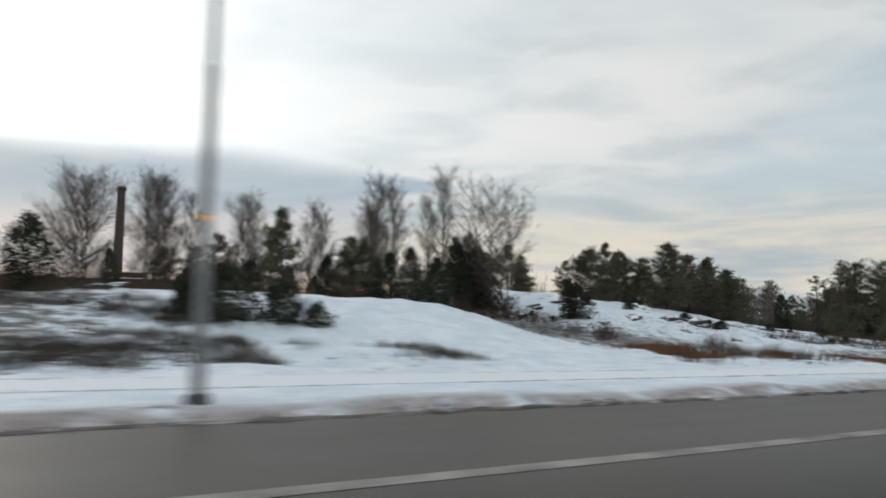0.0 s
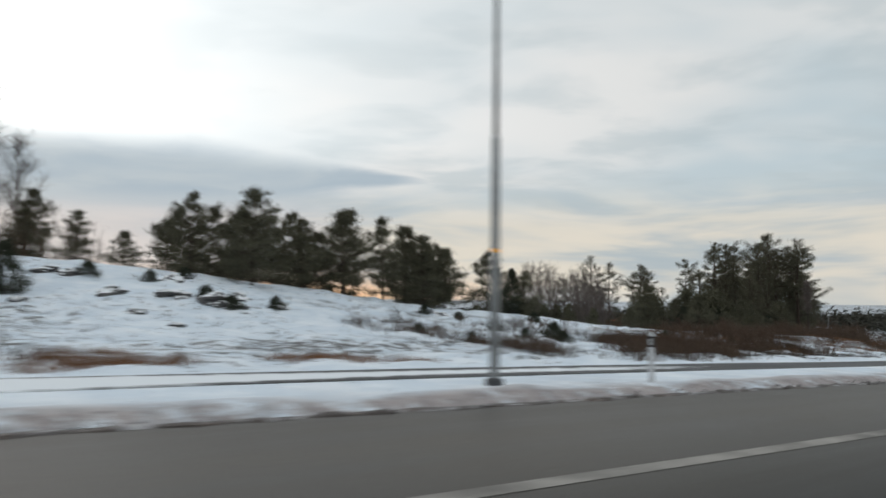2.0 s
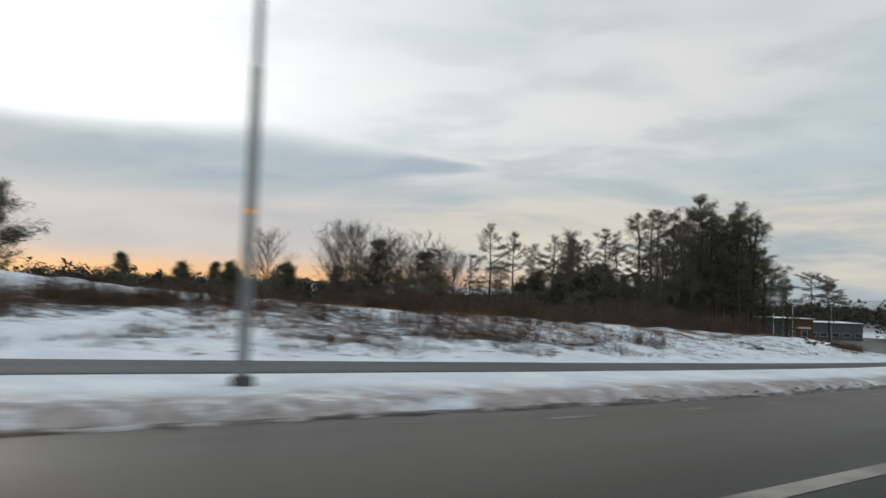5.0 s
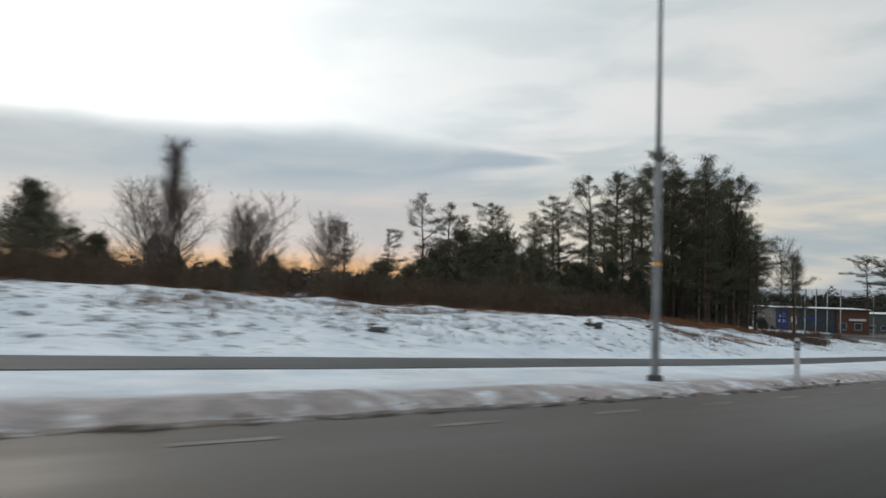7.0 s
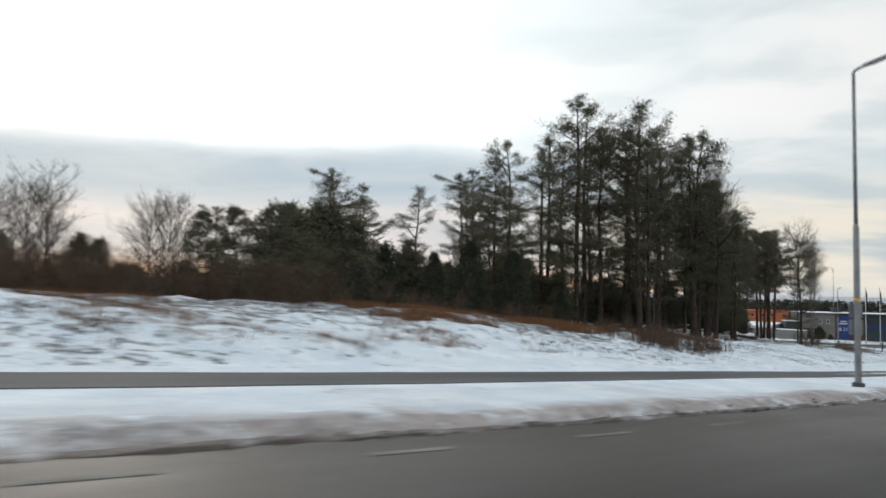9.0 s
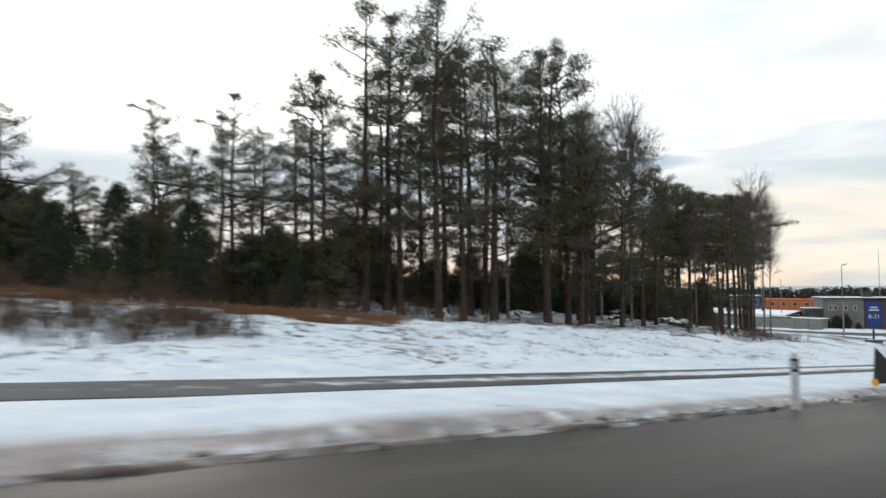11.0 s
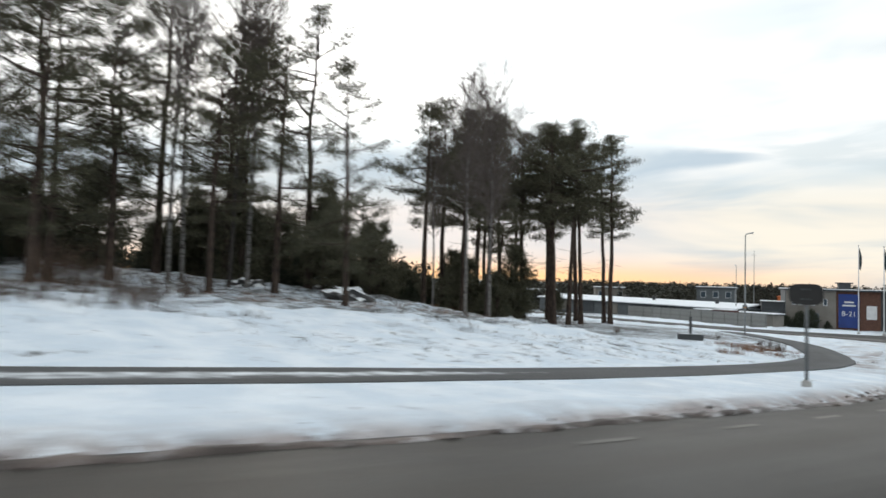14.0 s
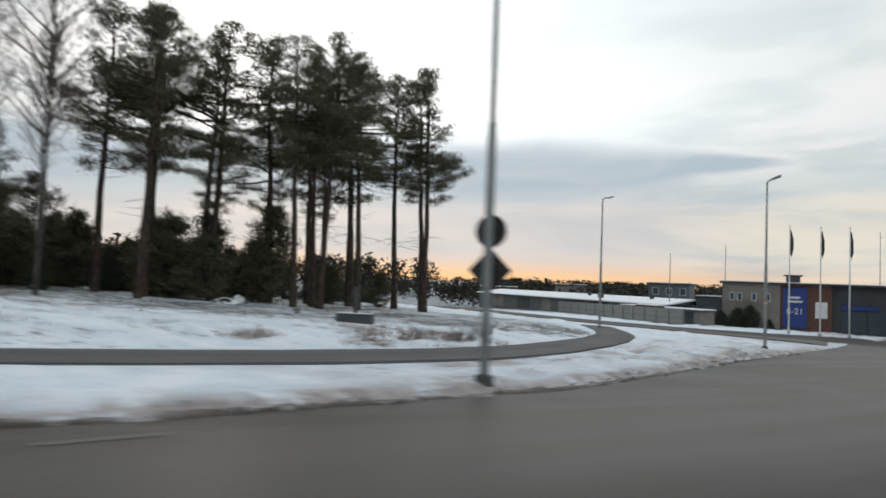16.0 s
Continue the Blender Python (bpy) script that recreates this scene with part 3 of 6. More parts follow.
def make_cycle_path():
    """The cycle path keeps beside the road, then swings away to the side road."""
    rows, cover = [], []
    for s in np.concatenate([np.arange(-90, 206, 1.5), np.arange(206, 245, 0.75)]):
        mid = float(knots(CYCLE, s))
        lean = (float(knots(CYCLE, s + 2)) - float(knots(CYCLE, s - 2))) / 4
        w = 0.84 + 0.06 * fractal(s, 3.0, 0.3) + 0.22 * ease((s - 200) / 14)
        q = w / math.hypot(1.0, lean)
        h = 0.128 + 0.03 * ease((s - 204) / 8)
        rows.append((at(s - q * lean, mid + q, h), at(s + q * lean, mid - q, h), s, w, -w))
        cover.append(float(np.interp(s, [-90, 28, 34, 44, 54, 120, 130, 150, 158, 188, 200, 210], [0.95, 0.95, 0.6, 0.5, 0.12, 0.1, 0.25, 0.45, 0.52, 0.45, 0.2, 0.05])))
    ribbon("cycle_path", rows, PATH_TOP, 0.2, "narrow asphalt cycle path, partly under packed snow", "path", cover)


def stripe(name, s0, s1, d0, d1, width, lift, parent, paint=None):
    """A painted strip from s0 to s1; d runs from d0 to d1."""
    sh = Shape()
    k = max(2, int((s1 - s0) / 1.2) + 1)
    pts = []
    for q in range(k):
        f = q / (k - 1)
        s, d = s0 + (s1 - s0) * f, d0 + (d1 - d0) * f
        pts += [at(s, d + width / 2, lift), at(s, d - width / 2, lift)]
    sh.add(pts, [(2 * i, 2 * i + 1, 2 * i + 3, 2 * i + 2) for i in range(k - 1)])
    return part(name, sh, paint or LINE_WHITE, parent)


def make_markings():
    lines = thing("road_marking", "worn white painted lines on the asphalt", "road marking", kind="structure")
    for (s0, d0), (s1, d1) in zip([(-40, 5.5), (10, 5.1), (25, 4.52), (40, 3.93), (52, 3.55), (64, 3.0)], [(10, 5.1), (25, 4.52), (40, 3.93), (52, 3.55), (64, 3.0), (92, 2.4)]):
        stripe("lane_line", s0, s1, d0, d1, 0.24, 0.005, lines)
    for a, b in ((74, 131), (186, 206)):
        for s in np.arange(a, b, 3.0):
            d = float(knots(EDGE, s)) - 0.72
            stripe("edge_dash", s, s + 1.05, d, float(knots(EDGE, s + 1)) - 0.72, 0.12, 0.005, lines, DASH_WHITE)


def make_slush():
    """The ridge of brown slush that the ploughs left along the asphalt's edge."""
    rng = random.Random(4)
    sh = Shape()
    profile = [(-0.08, 0.0), (-0.04, 0.010), (0.0, 0.018), (0.05, 0.024), (0.10, 0.022), (0.17, 0.004)]
    ss = np.arange(-30, 240, 0.22)
    for i, s in enumerate(ss):
        edge = float(knots(EDGE, s))
        k = (0.75 + 0.9 * fractal(s, 7.0, 0.45)) * float(np.interp(s, [120, 160, 215, 235], [1.0, 1.6, 1.5, 1.0]))
        ring = []
        for u, h in profile:
            x, y, z = at(s, edge + u + 0.03 * fractal(s, u * 3, 0.9) + 0.09 * fractal(s, u, 2.2, 4, 4.0))
            lift = h * max(0.25, k) + 0.045 * fractal(x, y, 3.0, 3, 2.0) if h else -0.03
            ring.append((x, y, z + lift if h == 0 else z + 0.004 + max(0.0, lift)))
        sh.v.append(np.array(ring))
        sh.n += len(profile)
    p = len(profile)
    sh.f = [(i * p + j, (i + 1) * p + j, (i + 1) * p + j + 1, i * p + j + 1) for i in range(len(ss) - 1) for j in range(p - 1)]
    sh.m = [0] * len(sh.f)
    me = sh.mesh("slush_ridge", [SLUSH], True)
    tagged(new("slush_ridge", me), "low ridge of brown-grey ploughed slush along the road", "slush", kind="stuff")


def make_lumps():
    """Broken clods of dirty slush and ice strewn along the asphalt's edge."""
    rng = np.random.default_rng(8)
    sh = Shape()
    corner = np.array([(1, 0, 0), (0, 1, 0), (-1, 0, 0), (0, -1, 0), (0.1, 0.1, 0.8), (0, 0, -0.5)], float)
    faces = [(0, 1, 4), (1, 2, 4), (2, 3, 4), (3, 0, 4), (1, 0, 5), (2, 1, 5), (3, 2, 5), (0, 3, 5)]
    for _ in range(3600):
        s = rng.uniform(-10, 238)
        u = -0.1 + 0.42 * rng.random() ** 1.6
        if fractal(s, 3.0, 0.5, 3, 2.0) < rng.uniform(-0.45, 0.25):
            continue
        x, y, z = at(s, float(knots(EDGE, s)) + u)
        r = 0.015 + 0.05 * rng.random() ** 3
        base = on_ground(float(x), float(y)) if u > 0.1 else z + 0.01
        sh.add(corner * r * rng.uniform(0.6, 1.3, (6, 3)) + np.array([x, y, max(base, z + 0.01) + 0.25 * r]), faces)
    tagged(new("slush_clods", sh.mesh("slush_clods", [SLUSH])), "broken clods of brown slush along the road's edge", "slush", kind="stuff")


def make_slush_material():
    m, n, b = material("dirty_slush", 0.6, 0.0, 0.5)
    pos = n.add("ShaderNodeNewGeometry").outputs["Position"]
    f, g, snow = n.noise(pos, 0.95, 6.0, 0.75), n.noise(pos, 8.0, 5.0, 0.65), n.noise(pos, 1.7, 6.0, 0.75)
    col = n.mix(n.ramp(f, 0.46, 0.66), rgb(0.040, 0.028, 0.023), rgb(0.15, 0.115, 0.10))
    col = n.mix(n.math("MULTIPLY", n.ramp(snow, 0.50, 0.64), 0.8), col, rgb(0.46, 0.45, 0.46))
    n.wire(col, b.inputs["Base Color"])
    bump(n, b, g, 0.5, 0.04)
    return m


SLUSH = make_slush_material()
make_ground()
make_road()
make_side_road()
make_cycle_path()
make_slush()
make_lumps()
make_markings()


# ---- trees, shrubs and grass ----
def unit(v):
    return v / (np.linalg.norm(v, axis=-1, keepdims=True) + 1e-9)


def blades(sh, centres, ways, length, width, rng, slot=0):
    """Thin pointed leaves or needles: one triangle each, from centres along ways."""
    k = len(centres)
    side = unit(np.cross(ways, rng.normal(size=(k, 3))))
    ln = length * rng.uniform(0.6, 1.25, (k, 1))
    w = width * rng.uniform(0.7, 1.3, (k, 1))
    v = np.stack([centres - side * w / 2, centres + side * w / 2, centres + ways * ln], 1).reshape(-1, 3)
    sh.add(v, np.arange(3 * k).reshape(-1, 3), slot)


def tufts(sh, places, rng, per=12, size=0.26, width=0.045, upward=0.45, spread=0.10):
    places = np.asarray(places, float)
    c = np.repeat(places, per, 0) + rng.normal(size=(len(places) * per, 3)) * spread
    w = rng.normal(size=c.shape)
    w[:, 2] += upward
    blades(sh, c, unit(w), size, width, rng)


def limb(rng, start, way, length, bend, k=4):
    """A bending branch as k + 1 points."""
    p, w, out = np.array(start, float), np.array(way, float), []
    out.append(p.copy())
    for _ in range(k):
        w = unit(w + bend + rng.normal(size=3) * 0.12)
        p = p + w * length / k
        out.append(p.copy())
    return np.array(out)


def pine_shapes(seed, tall, bare, spread, young=False, tiers=None, lush=1.0):
    """Scots pine of that height: trunk with limbs in tiers, and sprays of needles. bare: share of the trunk below the crown."""
    rng = np.random.default_rng(seed)
    wood, green = Shape(), Shape()
    r0 = 0.03 + (0.0085 if young else 0.0112) * tall
    zs = np.linspace(-0.3, tall * 0.98, 12)
    sway = np.cumsum(rng.normal(size=(12, 2)) * 0.007 * tall, 0) * np.linspace(0, 1, 12)[:, None]
    core = np.column_stack([sway, zs])
    rad = r0 * np.clip(1.0 - zs / tall, 0.06, 1) ** 0.7
    rad[0] *= 1.3
    wood.tube(core, rad, 8)

    def stem(z):
        return np.array([np.interp(z, zs, core[:, 0]), np.interp(z, zs, core[:, 1]), z])

    spots = []
    tiers = tiers or int(8 + tall * (1.15 if young else 0.68))
    lobes = [(rng.uniform(0, 6.28), rng.uniform(0.1, 0.95), rng.uniform(0.25, 0.55)) for _ in range(5)]
    for i in range(tiers):
        f = (i + rng.uniform(0.1, 0.9)) / tiers
        z = tall * (bare + (0.985 - bare) * f)
        if young:
            body = ((1.0 - f) ** 0.7 * 0.95 + 0.07) * (0.55 + 0.45 * min(1.0, f / 0.3)) * rng.uniform(0.7, 1.2)
        else:
            body = 0.30 + 0.75 * math.sin(math.pi * (0.15 + 0.72 * f))
            body *= rng.uniform(0.5, 1.15) * (1.0 - 0.75 * max(0.0, (f - 0.72) / 0.28) ** 1.6)
        start = rng.uniform(0, 6.28)
        many = rng.integers(3, 6) if young else rng.integers(2, 4)
        for j in range(many):
            ang = start + j * 6.28 / many + rng.normal() * 0.4
            swell = 1.0 + (0.0 if young else sum(a * math.cos(ang - p) * math.exp(-((f - q) / 0.16) ** 2) for p, q, a in lobes))
            ln = max(0.3, spread * tall * body * swell * rng.uniform(0.55, 1.2))
            slope = rng.uniform(-0.25, 0.32) + 0.7 * f * f
            way = unit(np.array([math.cos(ang), math.sin(ang), slope]))
            p = limb(rng, stem(z + rng.normal() * 0.15), way, ln, np.array([0, 0, 0.07]))
            wood.tube(p, np.linspace(max(0.014, 0.020 * ln), 0.007, len(p)), 4, cap=False)
            if not young and rng.random() < 0.10 * (1 - f) ** 2:
                continue
            subs = max(4, int(ln * lush * (4.6 if young else 7.0)))
            inner = 0.25 if young else 0.34
            for q in range(subs):
                g = inner + (1.0 - inner) * (q + 0.5) / subs
                seg = g * 4
                b = int(min(seg, 3))
                base = p[b] + (p[b + 1] - p[b]) * (seg - b)
                turn = (1 if q % 2 else -1) * rng.uniform(0.4, 1.3)
                c, s_ = math.cos(turn), math.sin(turn)
                sw = unit(np.array([way[0] * c - way[1] * s_, way[0] * s_ + way[1] * c, rng.uniform(-0.1, 0.4)]))
                sl = min(1.15, ln * 0.46) * (1.15 - 0.4 * g) * rng.uniform(0.5, 1.2)
                tip = base + sw * sl
                wood.tube(np.array([base, tip]), [0.010, 0.004], 3, cap=False)
                spots += [tip, base + sw * sl * 0.6]
                if rng.random() < 0.7:
                    spots.append(tip + rng.normal(size=3) * np.array([0.24, 0.24, 0.10]))
            spots += [p[-1], p[-2]]
    for z in np.arange(tall * 0.9, tall * 1.0, 0.14):
        spots += [stem(z) + rng.normal(size=3) * np.array([0.2, 0.2, 0.05]) for _ in range(2)]
    for _ in range(int(tall * 1.7 * bare)):
        z = tall * rng.uniform(0.12, max(0.2, bare + 0.15))
        ang = rng.uniform(0, 6.28)
        p = limb(rng, stem(z), (math.cos(ang), math.sin(ang), rng.uniform(-0.3, 0.2)), rng.uniform(0.5, 2.2), np.array([0, 0, -0.05]), 3)
        wood.tube(p, np.linspace(0.018, 0.005, len(p)), 3, cap=False)
    if young:
        tufts(green, spots, rng, 10, 0.25, 0.045, 0.6, 0.12)
    else:
        tufts(green, spots, rng, 9, 0.23, 0.041, 0.5, np.array([0.18, 0.18, 0.11]))
    return wood, green


def juniper_shapes(seed, tall, spread, loose=0.12):
    """A dense upright conifer shrub, clothed to the ground."""
    rng = np.random.default_rng(seed)
    wood, green = Shape(), Shape()
    wood.tube([(0, 0, -0.2), (0, 0, tall * 0.4), (0, 0, tall * 0.85)], [0.03 + 0.012 * tall, 0.02 + 0.006 * tall, 0.008], 6)
    spots = []
    k = int(150 * tall ** 0.9)
    lobes = [(rng.uniform(0, 6.28), rng.uniform(0.0, 0.75), rng.uniform(0.12, 0.3)) for _ in range(9)]
    for i in range(k):
        f = rng.random() ** 1.25
        z = f * tall
        body = (math.sin(math.pi * min(1.0, 0.2 + 0.8 * f)) ** 0.8) * (1.0 - 0.3 * f) + 0.05
        ang = rng.uniform(0, 6.28)
        swell = 1.0 + sum(a * math.cos(ang - p) ** 3 * math.exp(-((f - q) / 0.18) ** 2) for p, q, a in lobes)
        r = spread * tall * body * swell * rng.uniform(0.45, 1.0)
        spots.append((math.cos(ang) * r, math.sin(ang) * r, z))
        if i % 9 == 0:
            wood.tube([(0, 0, z * 0.75), (math.cos(ang) * r, math.sin(ang) * r, z)], [0.014, 0.005], 3, cap=False)
    tufts(green, spots, rng, 12, 0.22, 0.05, 0.7, loose)
    return wood, green


def bare_shapes(seed, tall, spread, fork=0.3, rise=1.1, stems=1, slim=1.0, twig=1.0, peak=0.22):
    """A leafless broadleaf tree: straight trunk, rising limbs, branches and a rounded haze of fine twigs."""
    rng = np.random.default_rng(seed)
    wood, fine = Shape(), Shape()
    c, w = [], []
    for st in range(stems):
        turn = 6.28 * st / stems + rng.uniform(0, 1)
        out = 0.0 if stems == 1 else 0.16
        base = np.array([math.cos(turn) * out, math.sin(turn) * out, -0.2])
        way = unit(np.array([math.cos(turn) * out * 1.3, math.sin(turn) * out * 1.3, 1.0]))
        k = 10
        height = tall * (1.0 if st == 0 else rng.uniform(0.82, 0.98))
        wave = np.cumsum(rng.normal(size=(k + 1, 3)) * 0.005 * tall, 0) * np.linspace(0, 1, k + 1)[:, None]
        core = base + way * np.linspace(0, height * 0.97, k + 1)[:, None] + wave * np.array([1, 1, 0])
        r0 = (0.02 + 0.0056 * tall) / math.sqrt(stems)
        wood.tube(core, r0 * np.linspace(1, 0.06, k + 1) ** 0.9, 7)
        count = int((24 + tall * 2.0) / stems ** 0.6)
        for i in range(count):
            f = fork + (0.96 - fork) * (i + rng.random()) / count
            seg = f * k
            a = int(min(seg, k - 1))
            o = core[a] + (core[a + 1] - core[a]) * (seg - a)
            g0 = (f - fork) / (1 - fork)
            ang = i * 2.4 + rng.normal() * 0.4
            ln = spread * tall * (0.35 + 0.95 * math.sin(math.pi * min(1.0, peak + (0.96 - peak) * g0)) ** slim) * rng.uniform(0.65, 1.1)
            ln = min(ln, (tall - o[2]) * 1.15 + 0.3)
            lw = unit(np.array([math.cos(ang), math.sin(ang), rise * rng.uniform(0.65, 1.35)]))
            p = limb(rng, o, lw, ln, np.array([0, 0, 0.09]), 4)
            fine.tube(p, np.linspace(max(0.012, 0.012 * ln), 0.006, 5), 4, cap=False)
            for q in range(int(5 + ln * 3.4)):
                g = rng.uniform(0.12, 1.0) * 4
                b = int(min(g, 3))
                at_ = p[b] + (p[b + 1] - p[b]) * (g - b)
                w2 = unit(lw + rng.normal(size=3) * 0.6 + np.array([0, 0, 0.25]))
                l2 = (0.25 + ln * 0.36) * rng.uniform(0.5, 1.15)
                p2 = limb(rng, at_, w2, l2, np.array([0, 0, 0.06]), 2)
                fine.tube(p2, [0.008, 0.006, 0.003], 3, cap=False)
                for e in range(int(9 * twig)):
                    c.append(p2[0] + (p2[-1] - p2[0]) * rng.uniform(0.15, 1.0))
                    w.append(unit(w2 + rng.normal(size=3) * 0.55))
    c, w = np.array(c), np.array(w)
    size = 0.30 + 0.022 * tall
    blades(fine, c, w, size, 0.010, rng)
    tips = c + w * size * 0.45
    blades(fine, tips, unit(w + rng.normal(size=w.shape) * 0.5), size * 0.75, 0.008, rng)
    return wood, fine


def shrub_shapes(seed, tall, spread, stems=26, twig=9):
    """A leafless shrub: stems from one stool, and twigs."""
    rng = np.random.default_rng(seed)
    wood, fine = Shape(), Shape()
    c, w = [], []
    for i in range(stems):
        ang, out = rng.uniform(0, 6.28), rng.uniform(0.05, 1.0)
        way = unit(np.array([math.cos(ang) * out * spread, math.sin(ang) * out * spread, 1.0]))
        p = limb(rng, (math.cos(ang) * out * 0.25 * spread, math.sin(ang) * out * 0.25 * spread, -0.05), way, tall * rng.uniform(0.5, 1.05), np.array([0, 0, 0.05]), 3)
        wood.tube(p, [0.014, 0.010, 0.007, 0.004], 3, cap=False)
        for q in range(twig):
            f = rng.uniform(0.25, 1.0) * 3
            b = int(min(f, 2))
            c.append(p[b] + (p[b + 1] - p[b]) * (f - b))
            w.append(unit(way + rng.normal(size=3) * 0.7))
    c, w = np.array(c), np.array(w)
    blades(fine, c, w, 0.26 * tall + 0.08, 0.016, rng)
    blades(fine, c + w * 0.1 * tall, unit(w + rng.normal(size=w.shape) * 0.7), 0.2 * tall, 0.013, rng)
    return wood, fine


def plant(name, shapes, bark, leaf, label, category, group, crown="crown", stem="trunk"):
    """A plant as a thing with its two parts, far below the ground's view; copies are set out from it."""
    root = thing(name, label, category, group)
    part(stem, shapes[0], bark, root)
    part(crown, shapes[1], leaf, root)
    return root


def set_out(kinds, places, rng, height_of, sink=0.08, stretch=0.08):
    """Stands a plant at each (x, y, height); each first use of a kind is the plant itself, the others are copies."""
    used = set()
    for i, (x, y, h) in enumerate(places):
        j = rng.randrange(len(kinds))
        k = h / height_of[j]
        ob = kinds[j]
        m = spot(x, y, rng.uniform(0, 360), sink, 1.0, rng.uniform(-2, 2)) @ Matrix.Diagonal((k * rng.uniform(1 - stretch, 1 + stretch), k * rng.uniform(1 - stretch, 1 + stretch), k, 1))
        if j in used:
            copy = copy_thing(ob, Matrix())
            copy.matrix_world = m
        else:
            used.add(j)
            ob.matrix_world = m


def tops(rows):
    """Places with the absolute height of their tops, as places with heights."""
    return [(x, y, max(0.5, z - ground_z(x, y))) for x, y, z in rows]


dice = random.Random(11)

# Tall pines of the grove, with long bare trunks: x, y, height.
GROVE_A = [(64.6, 142.0, 19.6), (69.7, 142.0, 18.9), (56.8, 147.1, 17.0), (64.8, 143.9, 19.4), (73.0, 150.0, 18.4), (67.5, 149.8, 19.2), (62.2, 139.9, 14.5), (59.6, 136.2, 12.3), (66.4, 143.0, 17.0),
           (59.6, 150.1, 18.0), (70.1, 144.2, 16.5), (59.5, 156.2, 19.0), (70.3, 147.8, 18.5), (66.3, 154.3, 19.5), (73.2, 149.6, 18.1), (73.2, 153.3, 18.5), (65.3, 167.2, 19.0), (65.2, 173.1, 18.0), (63.0, 154.0, 18.5)]
GROVE_B = [(75.7, 163.6, 12.0), (74.8, 151.3, 14.0), (73.9, 154.9, 15.0), (76.2, 155.7, 12.5), (72.6, 160.5, 14.0), (71.2, 161.2, 12.5), (69.4, 158.7, 17.0), (68.0, 170.1, 16.5), (68.6, 170.8, 14.5), (72.6, 172.7, 18.0), (82.2, 165.9, 11.0)]
GROVE_C = [(71.9, 187.6, 16.8), (72.9, 191.1, 17.0), (75.4, 185.4, 15.1), (74.4, 202.0, 17.4), (71.0, 191.7, 16.5), (69.5, 198.0, 15.0), (72.8, 184.1, 15.5), (72.4, 196.1, 17.5), (78.6, 205.2, 16.6), (79.5, 204.4, 17.0), (78.8, 183.3, 13.5), (76.4, 188.7, 9.6), (73.2, 198.8, 16.8),
           (74.3, 201.9, 17.6), (75.5, 205.7, 17.6), (79.6, 192.1, 15.4), (80.1, 193.7, 15.8), (79.6, 197.4, 16.0), (78.0, 195.0, 15.8), (70.2, 203.0, 15.5)]
# Shorter pines with crowns nearly to the ground, on the knolls and about the wood: x, y, height of the top.
KNOLL_PINES = [(-3.2, 51.9, 5.3), (-5.7, 67.1, 7.1), (2.3, 60.7, 6.2), (7.5, 50.7, 6.1), (10.3, 57.7, 5.9), (12.4, 59.7, 5.7), (13.1, 73.4, 4.7), (-9.2, 55.7, 7.0), (11.8, 71.1, 5.2), (18.2, 74.7, 4.4), (7.0, 59.7, 5.6), (7.1, 62.7, 5.2), (4.7, 60.5, 5.9),
               (5.0, 63.4, 6.4), (14.6, 62.5, 4.9), (15.2, 65.5, 4.3), (8.8, 54.5, 4.2), (5.6, 53.0, 3.9), (-7.4, 53.1, 5.6), (-3.5, 56.7, 4.6), (-22.1, 46.7, 6.9), (-15.7, 45.9, 5.3)]
FAR_PINES = [(28.6, 137.9, 4.3), (32.1, 142.5, 3.8), (49.4, 128.5, 5.3), (34.4, 91.4, 1.2), (58.6, 131.5, 4.9), (52.3, 149.0, 8.6), (53.4, 143.9, 6.4), (46.8, 126.6, 2.4), (55.0, 123.0, 0.6), (41.5, 139.0, 2.4), (61.5, 133.4, 4.2), (45.0, 135.0, 3.0)]
UNDERGROWTH = [(46.2, 125.2, 6.0), (48.6, 124.2, 6.8), (45.0, 127.6, 5.2), (63.0, 130.6, 6.2), (60.8, 128.4, 6.6), (58.9, 126.6, 5.4), (56.6, 124.6, 5.2), (59.1, 117.4, 3.4), (49.5, 130.4, 6.6), (50.7, 122.9, 6.2), (52.2, 131.4, 6.0), (54.6, 128.0, 6.2), (61.0, 136.0, 5.0), (65.2, 135.0, 3.4), (47.6, 126.8, 4.2), (44.0, 124.0, 3.4), (38.0, 121.0, 2.8), (41.0, 128.0, 3.0),
               (66.5, 158.0, 3.2), (63.0, 163.0, 3.6), (66.0, 178.0, 3.8), (68.5, 182.0, 3.6), (70.8, 180.0, 2.6), (69.5, 186.5, 3.4), (71.5, 189.0, 2.6), (66.0, 171.0, 4.0), (62.0, 148.0, 3.2), (67.0, 190.0, 3.6), (74.8, 180.5, 2.4), (65.0, 185.0, 4.4), (60.0, 170.0, 4.4), (58.0, 160.0, 4.2), (70.0, 195.0, 2.6)]
HEDGE = [(20.4, 67.4, 3.3), (-7.9, 33.5, 3.1), (-6.7, 34.4, 2.7), (0.3, 41.8, 2.5), (0.8, 42.2, 2.1), (-5.6, 41.0, 3.8), (-6.5, 40.0, 4.2), (-5.6, 42.6, 3.6), (-16.3, 44.0, 3.7), (-19.5, 44.6, 3.2), (-23.2, 45.7, 4.0), (-27.7, 36.2, 3.2), (-30.7, 33.2, 4.6), (-11.5, 42.9, 3.4), (-24.8, 40.0, 2.6), (-13.2, 45.5, 2.8), (-16.0, 40.5, 2.2)]
